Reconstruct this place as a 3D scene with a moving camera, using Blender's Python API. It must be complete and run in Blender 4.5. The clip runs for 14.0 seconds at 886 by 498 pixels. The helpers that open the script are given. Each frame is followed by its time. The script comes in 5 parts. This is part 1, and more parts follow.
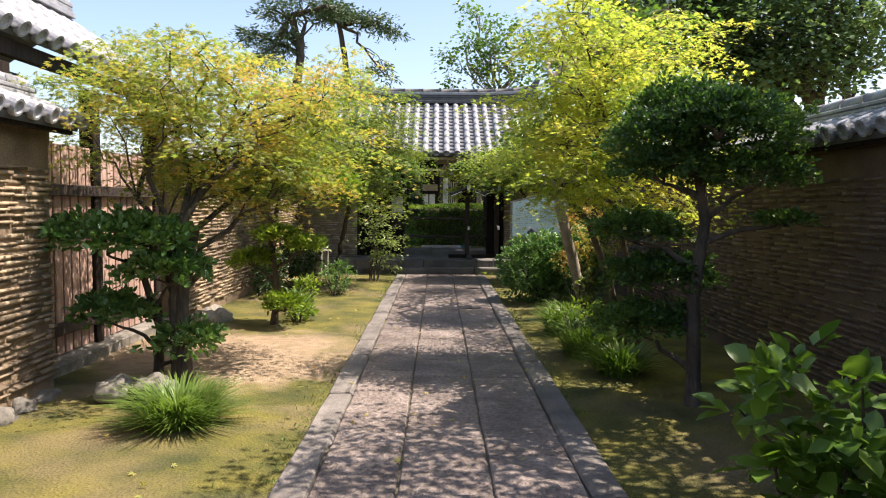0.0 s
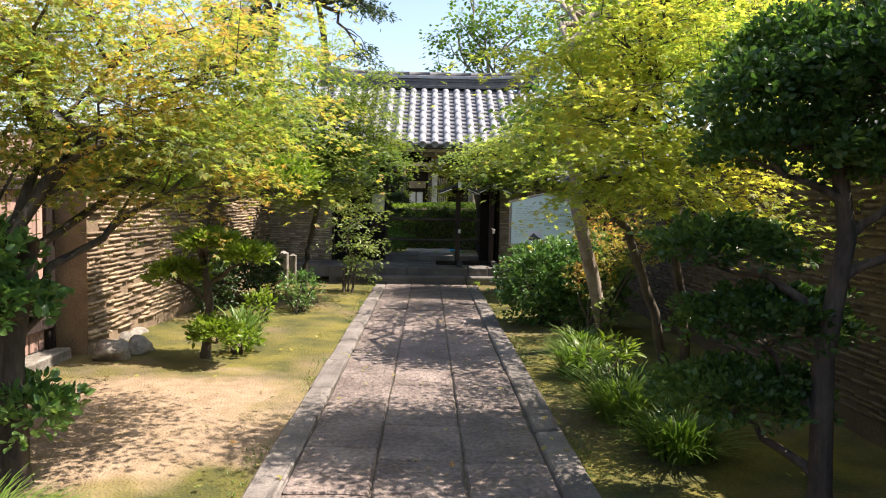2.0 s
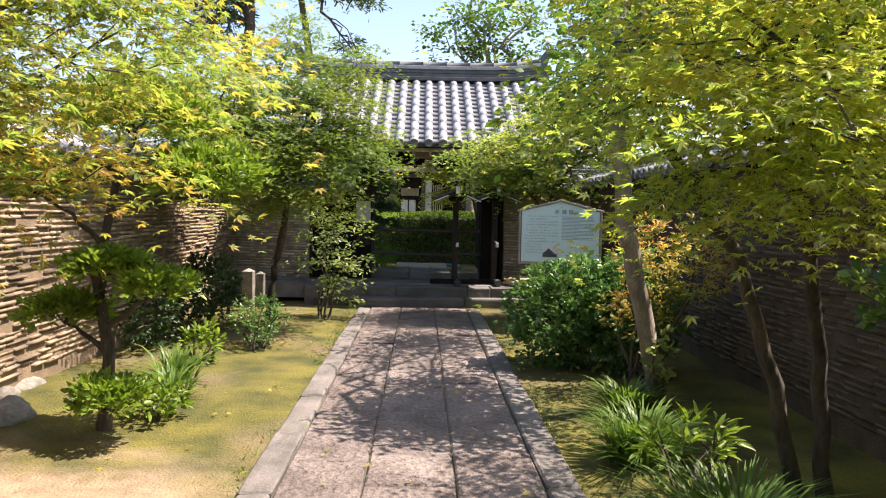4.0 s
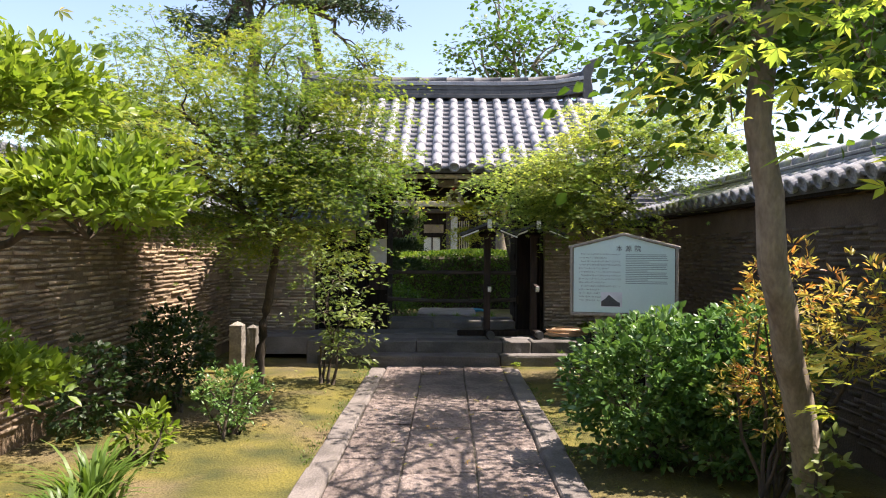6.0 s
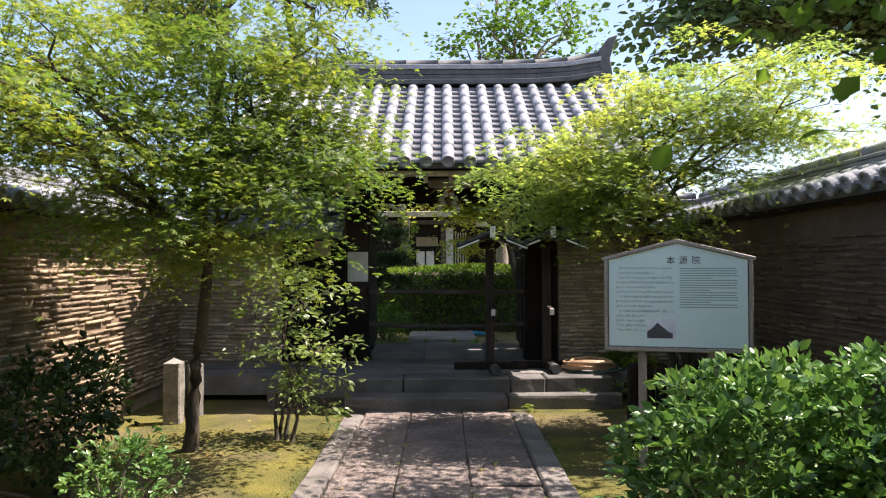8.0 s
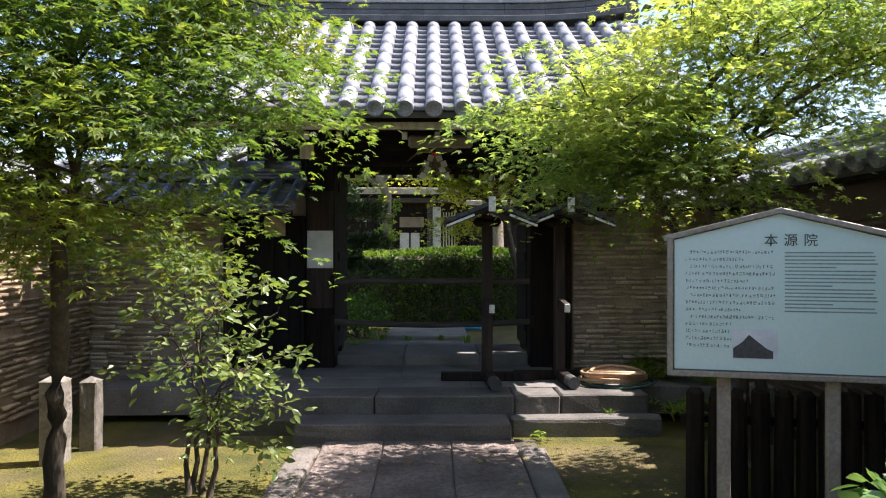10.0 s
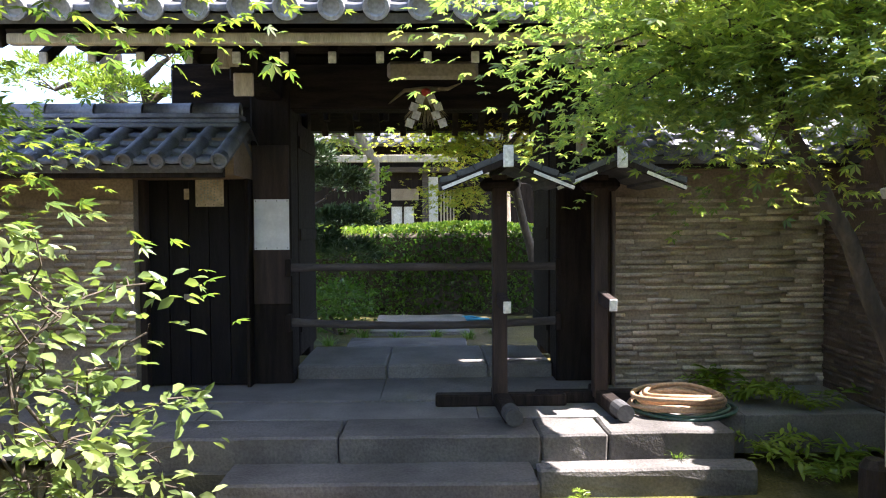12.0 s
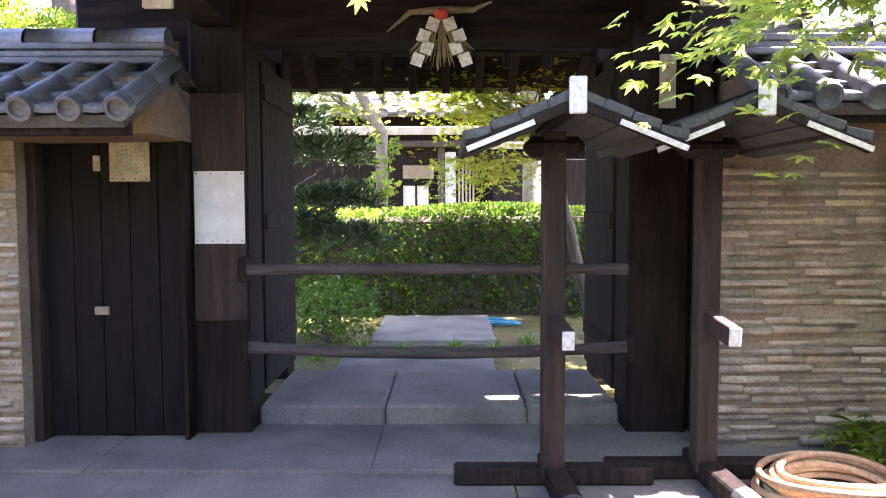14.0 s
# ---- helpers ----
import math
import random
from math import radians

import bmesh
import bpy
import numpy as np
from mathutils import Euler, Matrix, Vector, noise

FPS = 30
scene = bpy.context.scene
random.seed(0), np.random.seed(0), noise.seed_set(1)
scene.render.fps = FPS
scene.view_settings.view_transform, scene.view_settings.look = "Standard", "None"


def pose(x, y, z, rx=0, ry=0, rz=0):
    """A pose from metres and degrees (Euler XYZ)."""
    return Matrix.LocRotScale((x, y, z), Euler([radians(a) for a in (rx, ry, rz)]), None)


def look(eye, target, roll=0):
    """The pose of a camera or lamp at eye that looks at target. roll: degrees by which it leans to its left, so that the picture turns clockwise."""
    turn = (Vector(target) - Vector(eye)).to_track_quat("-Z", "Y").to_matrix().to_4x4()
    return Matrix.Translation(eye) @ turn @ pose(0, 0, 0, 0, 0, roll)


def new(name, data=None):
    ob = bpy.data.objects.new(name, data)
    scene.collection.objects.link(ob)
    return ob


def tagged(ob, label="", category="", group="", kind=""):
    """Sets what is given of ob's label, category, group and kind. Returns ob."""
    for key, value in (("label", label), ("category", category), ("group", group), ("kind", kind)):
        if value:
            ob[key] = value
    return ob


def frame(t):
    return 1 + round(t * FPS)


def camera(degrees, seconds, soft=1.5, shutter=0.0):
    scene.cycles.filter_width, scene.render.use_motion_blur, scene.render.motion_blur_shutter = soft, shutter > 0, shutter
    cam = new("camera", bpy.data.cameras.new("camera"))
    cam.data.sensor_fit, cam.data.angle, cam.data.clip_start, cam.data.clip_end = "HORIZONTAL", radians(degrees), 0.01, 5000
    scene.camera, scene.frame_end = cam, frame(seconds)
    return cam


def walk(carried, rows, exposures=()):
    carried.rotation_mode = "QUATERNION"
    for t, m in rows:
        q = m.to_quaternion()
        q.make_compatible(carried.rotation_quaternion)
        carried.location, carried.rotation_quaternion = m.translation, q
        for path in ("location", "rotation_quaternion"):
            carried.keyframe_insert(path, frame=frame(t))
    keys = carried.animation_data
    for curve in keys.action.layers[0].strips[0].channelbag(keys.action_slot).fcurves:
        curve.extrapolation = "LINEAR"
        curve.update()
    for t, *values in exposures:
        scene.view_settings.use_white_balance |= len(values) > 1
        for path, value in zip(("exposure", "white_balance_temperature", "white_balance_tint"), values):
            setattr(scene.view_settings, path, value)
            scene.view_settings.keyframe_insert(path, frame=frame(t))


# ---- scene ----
cam = camera(61.8, 14.0, 1.1)
METRES, EYE, TILT, LEAN, TURN = 13.0, 1.46, 0.0, 0.0, -0.4
ROWS = [
    (0.0, 0.0, 0.0, 0.0, 0.02, -3.55, -0.36),
    (0.5, 0.0034, 0.0387, 0.001, 1.23, -3.79, -0.34),
    (1.0, 0.0073, 0.0787, 0.0025, 2.12, -3.46, -0.17),
    (1.5, 0.0042, 0.1175, 0.0018, 0.9, -3.64, -0.78),
    (2.0, 0.0039, 0.1566, 0.0007, -0.75, -3.66, -1.03),
    (2.5, 0.0035, 0.1961, 0.0002, -0.75, -3.29, -1.15),
    (3.0, 0.0051, 0.2329, 0.0005, -1.39, -3.13, -1.25),
    (5.5, 0.0039, 0.418, -0.0009, -0.03, -1.13, -0.46),
    (6.0, 0.0038, 0.4535, -0.0001, 0.75, -0.01, -0.38),
    (6.5, 0.0022, 0.4891, -0.0001, 1.69, 0.39, -0.43),
    (7.0, 0.0054, 0.523, -0.0006, 1.97, 0.15, 0.1),
    (7.5, 0.0055, 0.557, -0.001, 1.86, 0.22, 0.02),
    (8.0, 0.0051, 0.5935, -0.0006, 0.46, 1.16, 0.19),
    (10.5, 0.0081, 0.7694, -0.002, -0.48, -0.39, -0.01),
    (11.0, 0.0095, 0.8054, -0.0022, 0.21, -0.79, 0.38),
    (11.5, 0.0079, 0.8415, -0.0029, 0.15, -1.75, 0.15),
    (12.0, 0.0098, 0.8755, -0.0034, -0.55, -1.89, 0.32),
    (12.5, 0.0096, 0.9066, -0.0029, -0.41, -2.11, 0.09),
    (13.0, 0.0088, 0.9366, -0.002, -0.53, -2.37, 0.21),
    (13.5, 0.0113, 0.9674, -0.0019, 0.65, -2.73, 0.52),
    (14.0, 0.0089, 0.9986, -0.0023, 0.74, -3.38, 0.17),
]
walk(cam, [(t, pose(0, 0, EYE, TILT, LEAN, TURN) @ pose(METRES * x, METRES * y, METRES * z, 90 + pitch, roll, yaw)) for t, x, y, z, yaw, pitch, roll in ROWS],
     [(0.0, 1.15, 6700, 16), (3.2, 1.4, 6700, 18), (5.5, 1.4, 6700, 20), (8.0, 1.35, 6500, 19), (10.5, 1.5, 6200, 18), (11.5, 1.9, 6100, 18), (12.0, 2.5, 6050, 20), (12.5, 2.85, 5950, 22), (13.0, 3.1, 6000, 25), (14.0, 3.7, 6200, 36)])


# world, sun and exposure ---------------------------------------------------
SUN_EL, SUN_AZ = 60.0, 2.0          # height, and degrees ahead of the +x side
sun_way = Vector((math.cos(radians(SUN_EL)) * math.cos(radians(SUN_AZ)), math.cos(radians(SUN_EL)) * math.sin(radians(SUN_AZ)), math.sin(radians(SUN_EL))))
world = bpy.data.worlds.new("world")
scene.world = world
world.use_nodes = True
wn = world.node_tree
sky = wn.nodes.new("ShaderNodeTexSky")
sky.sky_type, sky.sun_disc = "NISHITA", False
sky.sun_elevation, sky.sun_rotation = radians(SUN_EL), radians(90 - SUN_AZ)
sky.air_density, sky.dust_density, sky.ozone_density = 1.0, 1.4, 1.0
wn.links.new(sky.outputs[0], wn.nodes["Background"].inputs[0])
wn.nodes["Background"].inputs[1].default_value = 0.12
sun_data = bpy.data.lights.new("sun", "SUN")
sun_data.energy, sun_data.angle, sun_data.color = 5.0, radians(0.53), (1.0, 0.93, 0.82)
sun = new("sun", sun_data)
sun.matrix_world = look(sun_way * 40, (0, 0, 0))


# materials -----------------------------------------------------------------
def mat(name, base, second=None, scale=8.0, rough=0.8, bump=0.2, fine=80.0, metal=0.0, spread=0.0, stretch=(1, 1, 1), third=None, third_scale=1.2, coat=0.0, depth=0.01, speck=0.55, spec=0.5):
    """Two-scale mottled surface: base and second mixed by noise, fine grain in colour and relief."""
    m = bpy.data.materials.new(name)
    m.use_nodes = True
    t = m.node_tree
    n, l = t.nodes, t.links
    bsdf = n["Principled BSDF"]
    bsdf.inputs["Roughness"].default_value = rough
    bsdf.inputs["Metallic"].default_value = metal
    bsdf.inputs["Specular IOR Level"].default_value = spec
    bsdf.inputs["Coat Weight"].default_value = coat
    co = n.new("ShaderNodeTexCoord")
    mp = n.new("ShaderNodeMapping")
    mp.inputs["Scale"].default_value = stretch
    l.new(co.outputs["Object"], mp.inputs[0])
    big = n.new("ShaderNodeTexNoise")
    big.inputs["Scale"].default_value, big.inputs["Detail"].default_value = scale, 6
    small = n.new("ShaderNodeTexNoise")
    small.inputs["Scale"].default_value, small.inputs["Detail"].default_value = fine, 4
    l.new(mp.outputs[0], big.inputs[0])
    l.new(mp.outputs[0], small.inputs[0])
    ramp = n.new("ShaderNodeValToRGB")
    ramp.color_ramp.elements[0].position, ramp.color_ramp.elements[1].position = 0.35, 0.65
    ramp.color_ramp.elements[0].color = (*base, 1)
    ramp.color_ramp.elements[1].color = (*(second or base), 1)
    l.new(big.outputs[0], ramp.inputs[0])
    colour = ramp.outputs[0]
    if third:
        wide = n.new("ShaderNodeTexNoise")
        wide.inputs["Scale"].default_value, wide.inputs["Detail"].default_value = third_scale, 5
        l.new(co.outputs["Object"], wide.inputs[0])
        r2 = n.new("ShaderNodeValToRGB")
        r2.color_ramp.elements[0].position, r2.color_ramp.elements[1].position = 0.5, 0.68
        l.new(wide.outputs[0], r2.inputs[0])
        mx = n.new("ShaderNodeMix")
        mx.data_type = "RGBA"
        l.new(r2.outputs[0], mx.inputs[0])
        l.new(colour, mx.inputs[6])
        mx.inputs[7].default_value = (*third, 1)
        colour = mx.outputs[2]
    grain = n.new("ShaderNodeMix")
    grain.data_type, grain.blend_type = "RGBA", "MULTIPLY"
    grain.inputs[0].default_value = speck
    g2 = n.new("ShaderNodeMapRange")
    g2.inputs[1].default_value, g2.inputs[2].default_value, g2.inputs[3].default_value, g2.inputs[4].default_value = 0.3, 0.7, 0.55, 1.35
    l.new(small.outputs[0], g2.inputs[0])
    l.new(colour, grain.inputs[6])
    l.new(g2.outputs[0], grain.inputs[7])
    colour = grain.outputs[2]
    if spread:
        info = n.new("ShaderNodeObjectInfo")
        geo = n.new("ShaderNodeNewGeometry")
        add = n.new("ShaderNodeMath")
        add.operation = "ADD"
        l.new(info.outputs["Random"], add.inputs[0])
        l.new(geo.outputs["Random Per Island"], add.inputs[1])
        fr = n.new("ShaderNodeMath")
        fr.operation = "FRACT"
        l.new(add.outputs[0], fr.inputs[0])
        rng = n.new("ShaderNodeMapRange")
        rng.inputs[3].default_value, rng.inputs[4].default_value = 1 - spread, 1 + spread
        l.new(fr.outputs[0], rng.inputs[0])
        hsv = n.new("ShaderNodeHueSaturation")
        l.new(rng.outputs[0], hsv.inputs["Value"])
        l.new(colour, hsv.inputs["Color"])
        colour = hsv.outputs[0]
    l.new(colour, bsdf.inputs["Base Color"])
    if bump:
        b = n.new("ShaderNodeBump")
        b.inputs["Strength"].default_value, b.inputs["Distance"].default_value = bump, depth
        l.new(small.outputs[0], b.inputs["Height"])
        b2 = n.new("ShaderNodeBump")
        b2.inputs["Strength"].default_value, b2.inputs["Distance"].default_value = bump, depth * 2
        l.new(big.outputs[0], b2.inputs["Height"])
        l.new(b.outputs[0], b2.inputs["Normal"])
        l.new(b2.outputs[0], bsdf.inputs["Normal"])
    return m


def leaf_mat(name, colours, through_light=0.45, rough=0.45, patch=1.3):
    """Leaves: colour differs from leaf to leaf and from bough to bough; light shines through."""
    m = bpy.data.materials.new(name)
    m.use_nodes = True
    t = m.node_tree
    n, l = t.nodes, t.links
    bsdf = n["Principled BSDF"]
    bsdf.inputs["Roughness"].default_value = rough
    geo = n.new("ShaderNodeNewGeometry")
    co = n.new("ShaderNodeTexCoord")
    wide = n.new("ShaderNodeTexNoise")
    wide.inputs["Scale"].default_value, wide.inputs["Detail"].default_value = patch, 3
    l.new(co.outputs["Object"], wide.inputs[0])
    rng = n.new("ShaderNodeMapRange")
    rng.inputs[1].default_value, rng.inputs[2].default_value = 0.3, 0.7
    l.new(wide.outputs[0], rng.inputs[0])
    mixv = n.new("ShaderNodeMath")
    mixv.operation = "MULTIPLY_ADD"
    mixv.inputs[1].default_value = 0.45
    l.new(geo.outputs["Random Per Island"], mixv.inputs[0])
    half = n.new("ShaderNodeMath")
    half.operation = "MULTIPLY"
    half.inputs[1].default_value = 0.55
    l.new(rng.outputs[0], half.inputs[0])
    l.new(half.outputs[0], mixv.inputs[2])
    ramp = n.new("ShaderNodeValToRGB")
    e = ramp.color_ramp.elements
    while len(e) < len(colours):
        e.new(0.5)
    for i, c in enumerate(colours):
        e[i].position = 0.12 + 0.76 * i / (len(colours) - 1)
        e[i].color = (*c, 1)
    l.new(mixv.outputs[0], ramp.inputs[0])
    l.new(ramp.outputs[0], bsdf.inputs["Base Color"])
    tr = n.new("ShaderNodeBsdfTranslucent")
    warm = n.new("ShaderNodeMix")
    warm.data_type, warm.blend_type = "RGBA", "MULTIPLY"
    warm.inputs[0].default_value = 1.0
    warm.inputs[7].default_value = (1.4, 1.45, 0.8, 1)
    l.new(ramp.outputs[0], warm.inputs[6])
    l.new(warm.outputs[2], tr.inputs[0])
    mix = n.new("ShaderNodeMixShader")
    mix.inputs[0].default_value = through_light
    l.new(bsdf.outputs[0], mix.inputs[1])
    l.new(tr.outputs[0], mix.inputs[2])
    l.new(mix.outputs[0], n["Material Output"].inputs[0])
    return m


def ground_mat():
    """Moss of several greens over sandy soil; the trodden patch before the side gate is bare sand."""
    m = mat("moss_and_sand", (0.05, 0.055, 0.009), (0.155, 0.132, 0.02), 2.3, 0.95, 1.0, 60, third=(0.17, 0.125, 0.062), third_scale=0.8, depth=0.02)
    n, l = m.node_tree.nodes, m.node_tree.links
    bsdf = n["Principled BSDF"]
    before = bsdf.inputs["Base Color"].links[0].from_socket
    co = n.new("ShaderNodeTexCoord")
    wob = n.new("ShaderNodeTexNoise")
    wob.inputs["Scale"].default_value, wob.inputs["Detail"].default_value = 1.4, 6
    l.new(co.outputs["Object"], wob.inputs[0])
    dist = n.new("ShaderNodeVectorMath")
    dist.operation = "DISTANCE"
    dist.inputs[1].default_value = (-1.9, 6.9, 0)
    l.new(co.outputs["Object"], dist.inputs[0])
    add = n.new("ShaderNodeMath")
    add.operation = "MULTIPLY_ADD"
    add.inputs[1].default_value = 2.6
    l.new(wob.outputs[0], add.inputs[0])
    l.new(dist.outputs["Value"], add.inputs[2])
    rng = n.new("ShaderNodeMapRange")
    rng.inputs[1].default_value, rng.inputs[2].default_value, rng.inputs[3].default_value, rng.inputs[4].default_value = 2.25, 2.95, 0.92, 0.0
    l.new(add.outputs[0], rng.inputs[0])
    fine = n.new("ShaderNodeTexNoise")
    fine.inputs["Scale"].default_value, fine.inputs["Detail"].default_value = 9, 6
    l.new(co.outputs["Object"], fine.inputs[0])
    sand = n.new("ShaderNodeValToRGB")
    sand.color_ramp.elements[0].position, sand.color_ramp.elements[1].position = 0.3, 0.7
    sand.color_ramp.elements[0].color, sand.color_ramp.elements[1].color = (0.24, 0.165, 0.1, 1), (0.36, 0.262, 0.172, 1)
    l.new(fine.outputs[0], sand.inputs[0])
    mx = n.new("ShaderNodeMix")
    mx.data_type = "RGBA"
    l.new(rng.outputs[0], mx.inputs[0])
    l.new(before, mx.inputs[6])
    l.new(sand.outputs[0], mx.inputs[7])
    l.new(mx.outputs[2], bsdf.inputs["Base Color"])
    return m


M_SLAB = mat("granite_slab", (0.14, 0.107, 0.091), (0.25, 0.2, 0.172), 3.0, 0.7, 1.0, 34, spread=0.16, depth=0.03, speck=0.85)
M_KERB = mat("granite_kerb", (0.12, 0.105, 0.092), (0.2, 0.175, 0.155), 4.0, 0.8, 0.6, 70, spread=0.15)
# Step granite darkened: the shade before the gate is put into its colour.
M_STEPSHADE = mat("shaded_step", (0.088, 0.08, 0.073), (0.155, 0.143, 0.13), 3.0, 0.8, 0.5, 70, spread=0.12)
M_STEP = mat("granite_step", (0.15, 0.138, 0.127), (0.235, 0.219, 0.203), 3.0, 0.75, 0.4, 90, spread=0.1)
M_GROUND = ground_mat()
M_JOINT = mat("path_bed", (0.07, 0.06, 0.045), (0.11, 0.1, 0.06), 6.0, 0.95, 0.6, 60)
M_MUD = mat("mud_wall", (0.18, 0.125, 0.075), (0.27, 0.195, 0.12), 5.0, 0.95, 0.6, 60, third=(0.18, 0.125, 0.08), third_scale=1.0)
M_COURSE = mat("wall_course", (0.28, 0.2, 0.125), (0.43, 0.33, 0.215), 9.0, 0.9, 0.6, 70, spread=0.35, third=(0.13, 0.095, 0.065), third_scale=1.6)
# Browner mud on the east side; the wall's shade is put into it too.
M_EASTSHADEMUD = mat("shaded_east_mud_wall", (0.08, 0.054, 0.037), (0.12, 0.085, 0.058), 5.0, 0.95, 0.6, 60, third=(0.065, 0.045, 0.034), third_scale=1.0)
M_EASTSHADECOURSE = mat("shaded_east_wall_course", (0.085, 0.06, 0.043), (0.135, 0.1, 0.072), 9.0, 0.9, 0.6, 70, spread=0.3)
M_GREYMUD = mat("grey_mud_wall", (0.26, 0.21, 0.155), (0.37, 0.305, 0.235), 5.0, 0.95, 0.5, 60)
M_GREYCOURSE = mat("grey_wall_course", (0.36, 0.295, 0.225), (0.56, 0.475, 0.375), 9.0, 0.9, 0.5, 70, spread=0.3)
M_TILE = mat("roof_tile", (0.22, 0.22, 0.235), (0.34, 0.34, 0.35), 7.0, 0.38, 0.2, 60, spread=0.09)
# Pans lie between the barrels; their shade is put into this darker grey.
M_PANSHADE = mat("shaded_pan_tile", (0.1, 0.1, 0.108), (0.19, 0.19, 0.2), 7.0, 0.5, 0.2, 60, spread=0.15)
# Roof tile darkened for the copings by the gate, shade put into its colour.
M_TILESHADE = mat("shaded_roof_tile", (0.085, 0.088, 0.1), (0.16, 0.163, 0.175), 7.0, 0.45, 0.25, 60, spread=0.15)
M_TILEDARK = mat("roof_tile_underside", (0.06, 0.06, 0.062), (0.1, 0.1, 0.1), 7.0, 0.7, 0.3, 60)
M_DARKWOOD = mat("dark_timber", (0.014, 0.0105, 0.0095), (0.032, 0.0235, 0.019), 4.0, 0.75, 0.35, 45, stretch=(6, 6, 0.7), spread=0.2, spec=0.15)
M_DARKBEAM = mat("dark_beam", (0.014, 0.0105, 0.0095), (0.032, 0.0235, 0.019), 4.0, 0.75, 0.35, 45, stretch=(0.7, 6, 6), spread=0.2, spec=0.15)
M_BLACKDOOR = mat("blackened_door", (0.006, 0.0055, 0.006), (0.013, 0.011, 0.011), 4.0, 0.7, 0.3, 45, stretch=(6, 6, 0.7), spec=0.2)
M_BROWNWOOD = mat("brown_board", (0.02, 0.0125, 0.01), (0.05, 0.03, 0.023), 4.0, 0.75, 0.35, 45, stretch=(6, 6, 0.7))
M_RAIL = mat("weathered_pole", (0.06, 0.05, 0.045), (0.12, 0.1, 0.09), 6.0, 0.8, 0.3, 60, stretch=(0.6, 5, 5))
M_PINKWOOD = mat("plank", (0.32, 0.2, 0.155), (0.45, 0.3, 0.24), 4.0, 0.8, 0.3, 45, stretch=(6, 6, 0.6), spread=0.2)
M_PALEWOOD = mat("pale_wood", (0.45, 0.39, 0.3), (0.62, 0.56, 0.46), 4.0, 0.75, 0.3, 45, stretch=(6, 6, 0.7))
M_WHITE = mat("white_paint", (0.72, 0.71, 0.68), (0.8, 0.79, 0.76), 14.0, 0.6, 0.1, 60)
M_PAPER = mat("notice_sheet", (0.68, 0.69, 0.7), (0.8, 0.81, 0.82), 10.0, 0.5, 0.05, 60, speck=0.12)
M_OLDPAPER = mat("old_notice", (0.42, 0.35, 0.24), (0.58, 0.5, 0.37), 12.0, 0.7, 0.1, 60)
M_BARK = mat("bark", (0.05, 0.04, 0.03), (0.11, 0.085, 0.06), 14.0, 0.9, 0.8, 60, stretch=(1, 1, 0.35))
M_GREYBARK = mat("grey_bark", (0.2, 0.155, 0.11), (0.31, 0.26, 0.2), 12.0, 0.9, 0.6, 60, stretch=(1, 1, 0.4))
M_STONE = mat("field_stone", (0.15, 0.135, 0.11), (0.26, 0.235, 0.2), 7.0, 0.85, 0.8, 40, spread=0.25)
M_BOARD = mat("sign_panel", (0.68, 0.84, 0.76), (0.71, 0.86, 0.79), 5.0, 0.35, 0.0, 60, speck=0.06)
M_SIGNFRAME = mat("sign_frame", (0.3, 0.25, 0.2), (0.38, 0.33, 0.27), 5.0, 0.5, 0.1, 60)
M_INK = mat("sign_ink", (0.03, 0.035, 0.03), (0.05, 0.055, 0.05), 8.0, 0.6, 0.0)
M_PALEINK = mat("sign_pale_ink", (0.25, 0.33, 0.3), (0.3, 0.38, 0.35), 8.0, 0.6, 0.0)
M_HOSE = mat("hose_rubber", (0.42, 0.27, 0.16), (0.55, 0.37, 0.23), 10.0, 0.5, 0.1, 60)
M_GREENHOSE = mat("green_hose", (0.03, 0.07, 0.05), (0.05, 0.1, 0.08), 10.0, 0.4, 0.05, 60)
M_BLUE = mat("blue_hose", (0.03, 0.22, 0.35), (0.04, 0.28, 0.42), 10.0, 0.4, 0.05, 60)
M_RED = mat("red_paint", (0.6, 0.05, 0.03), (0.68, 0.08, 0.04), 10.0, 0.6, 0.05, 60)
M_STRAW = mat("straw", (0.3, 0.24, 0.13), (0.45, 0.37, 0.22), 20.0, 0.85, 0.3, 90)
M_PLASTER = mat("white_plaster", (0.7, 0.7, 0.69), (0.78, 0.78, 0.76), 4.0, 0.8, 0.1, 60)

L_MAPLE = leaf_mat("maple_leaf_autumn", [(0.097, 0.159, 0.04), (0.182, 0.25, 0.062), (0.329, 0.312, 0.074), (0.51, 0.284, 0.09)], 0.62)
L_MAPLEY = leaf_mat("maple_leaf_yellow", [(0.142, 0.215, 0.046), (0.266, 0.337, 0.067), (0.408, 0.408, 0.082), (0.506, 0.388, 0.086)], 0.68)
L_MAPLEG = leaf_mat("maple_leaf_green", [(0.098, 0.163, 0.058), (0.176, 0.247, 0.078), (0.286, 0.338, 0.091), (0.442, 0.416, 0.104)], 0.65)
L_MAPLED = leaf_mat("maple_leaf_deep_green", [(0.057, 0.114, 0.029), (0.103, 0.172, 0.037), (0.189, 0.24, 0.04), (0.332, 0.32, 0.057)], 0.52)
L_DARK = leaf_mat("dark_leaf", [(0.03, 0.074, 0.02), (0.054, 0.115, 0.027), (0.162, 0.25, 0.054)], 0.4, 0.42)
# Darker copy of the dark leaf: shade by the wall put into its colour.
L_SHADE = leaf_mat("shaded_shrub_leaf", [(0.018, 0.042, 0.013), (0.032, 0.068, 0.018), (0.06, 0.1, 0.026)], 0.25, 0.45)
L_BUSH = leaf_mat("bush_leaf", [(0.053, 0.128, 0.036), (0.112, 0.217, 0.057), (0.225, 0.338, 0.105)], 0.3, 0.32)
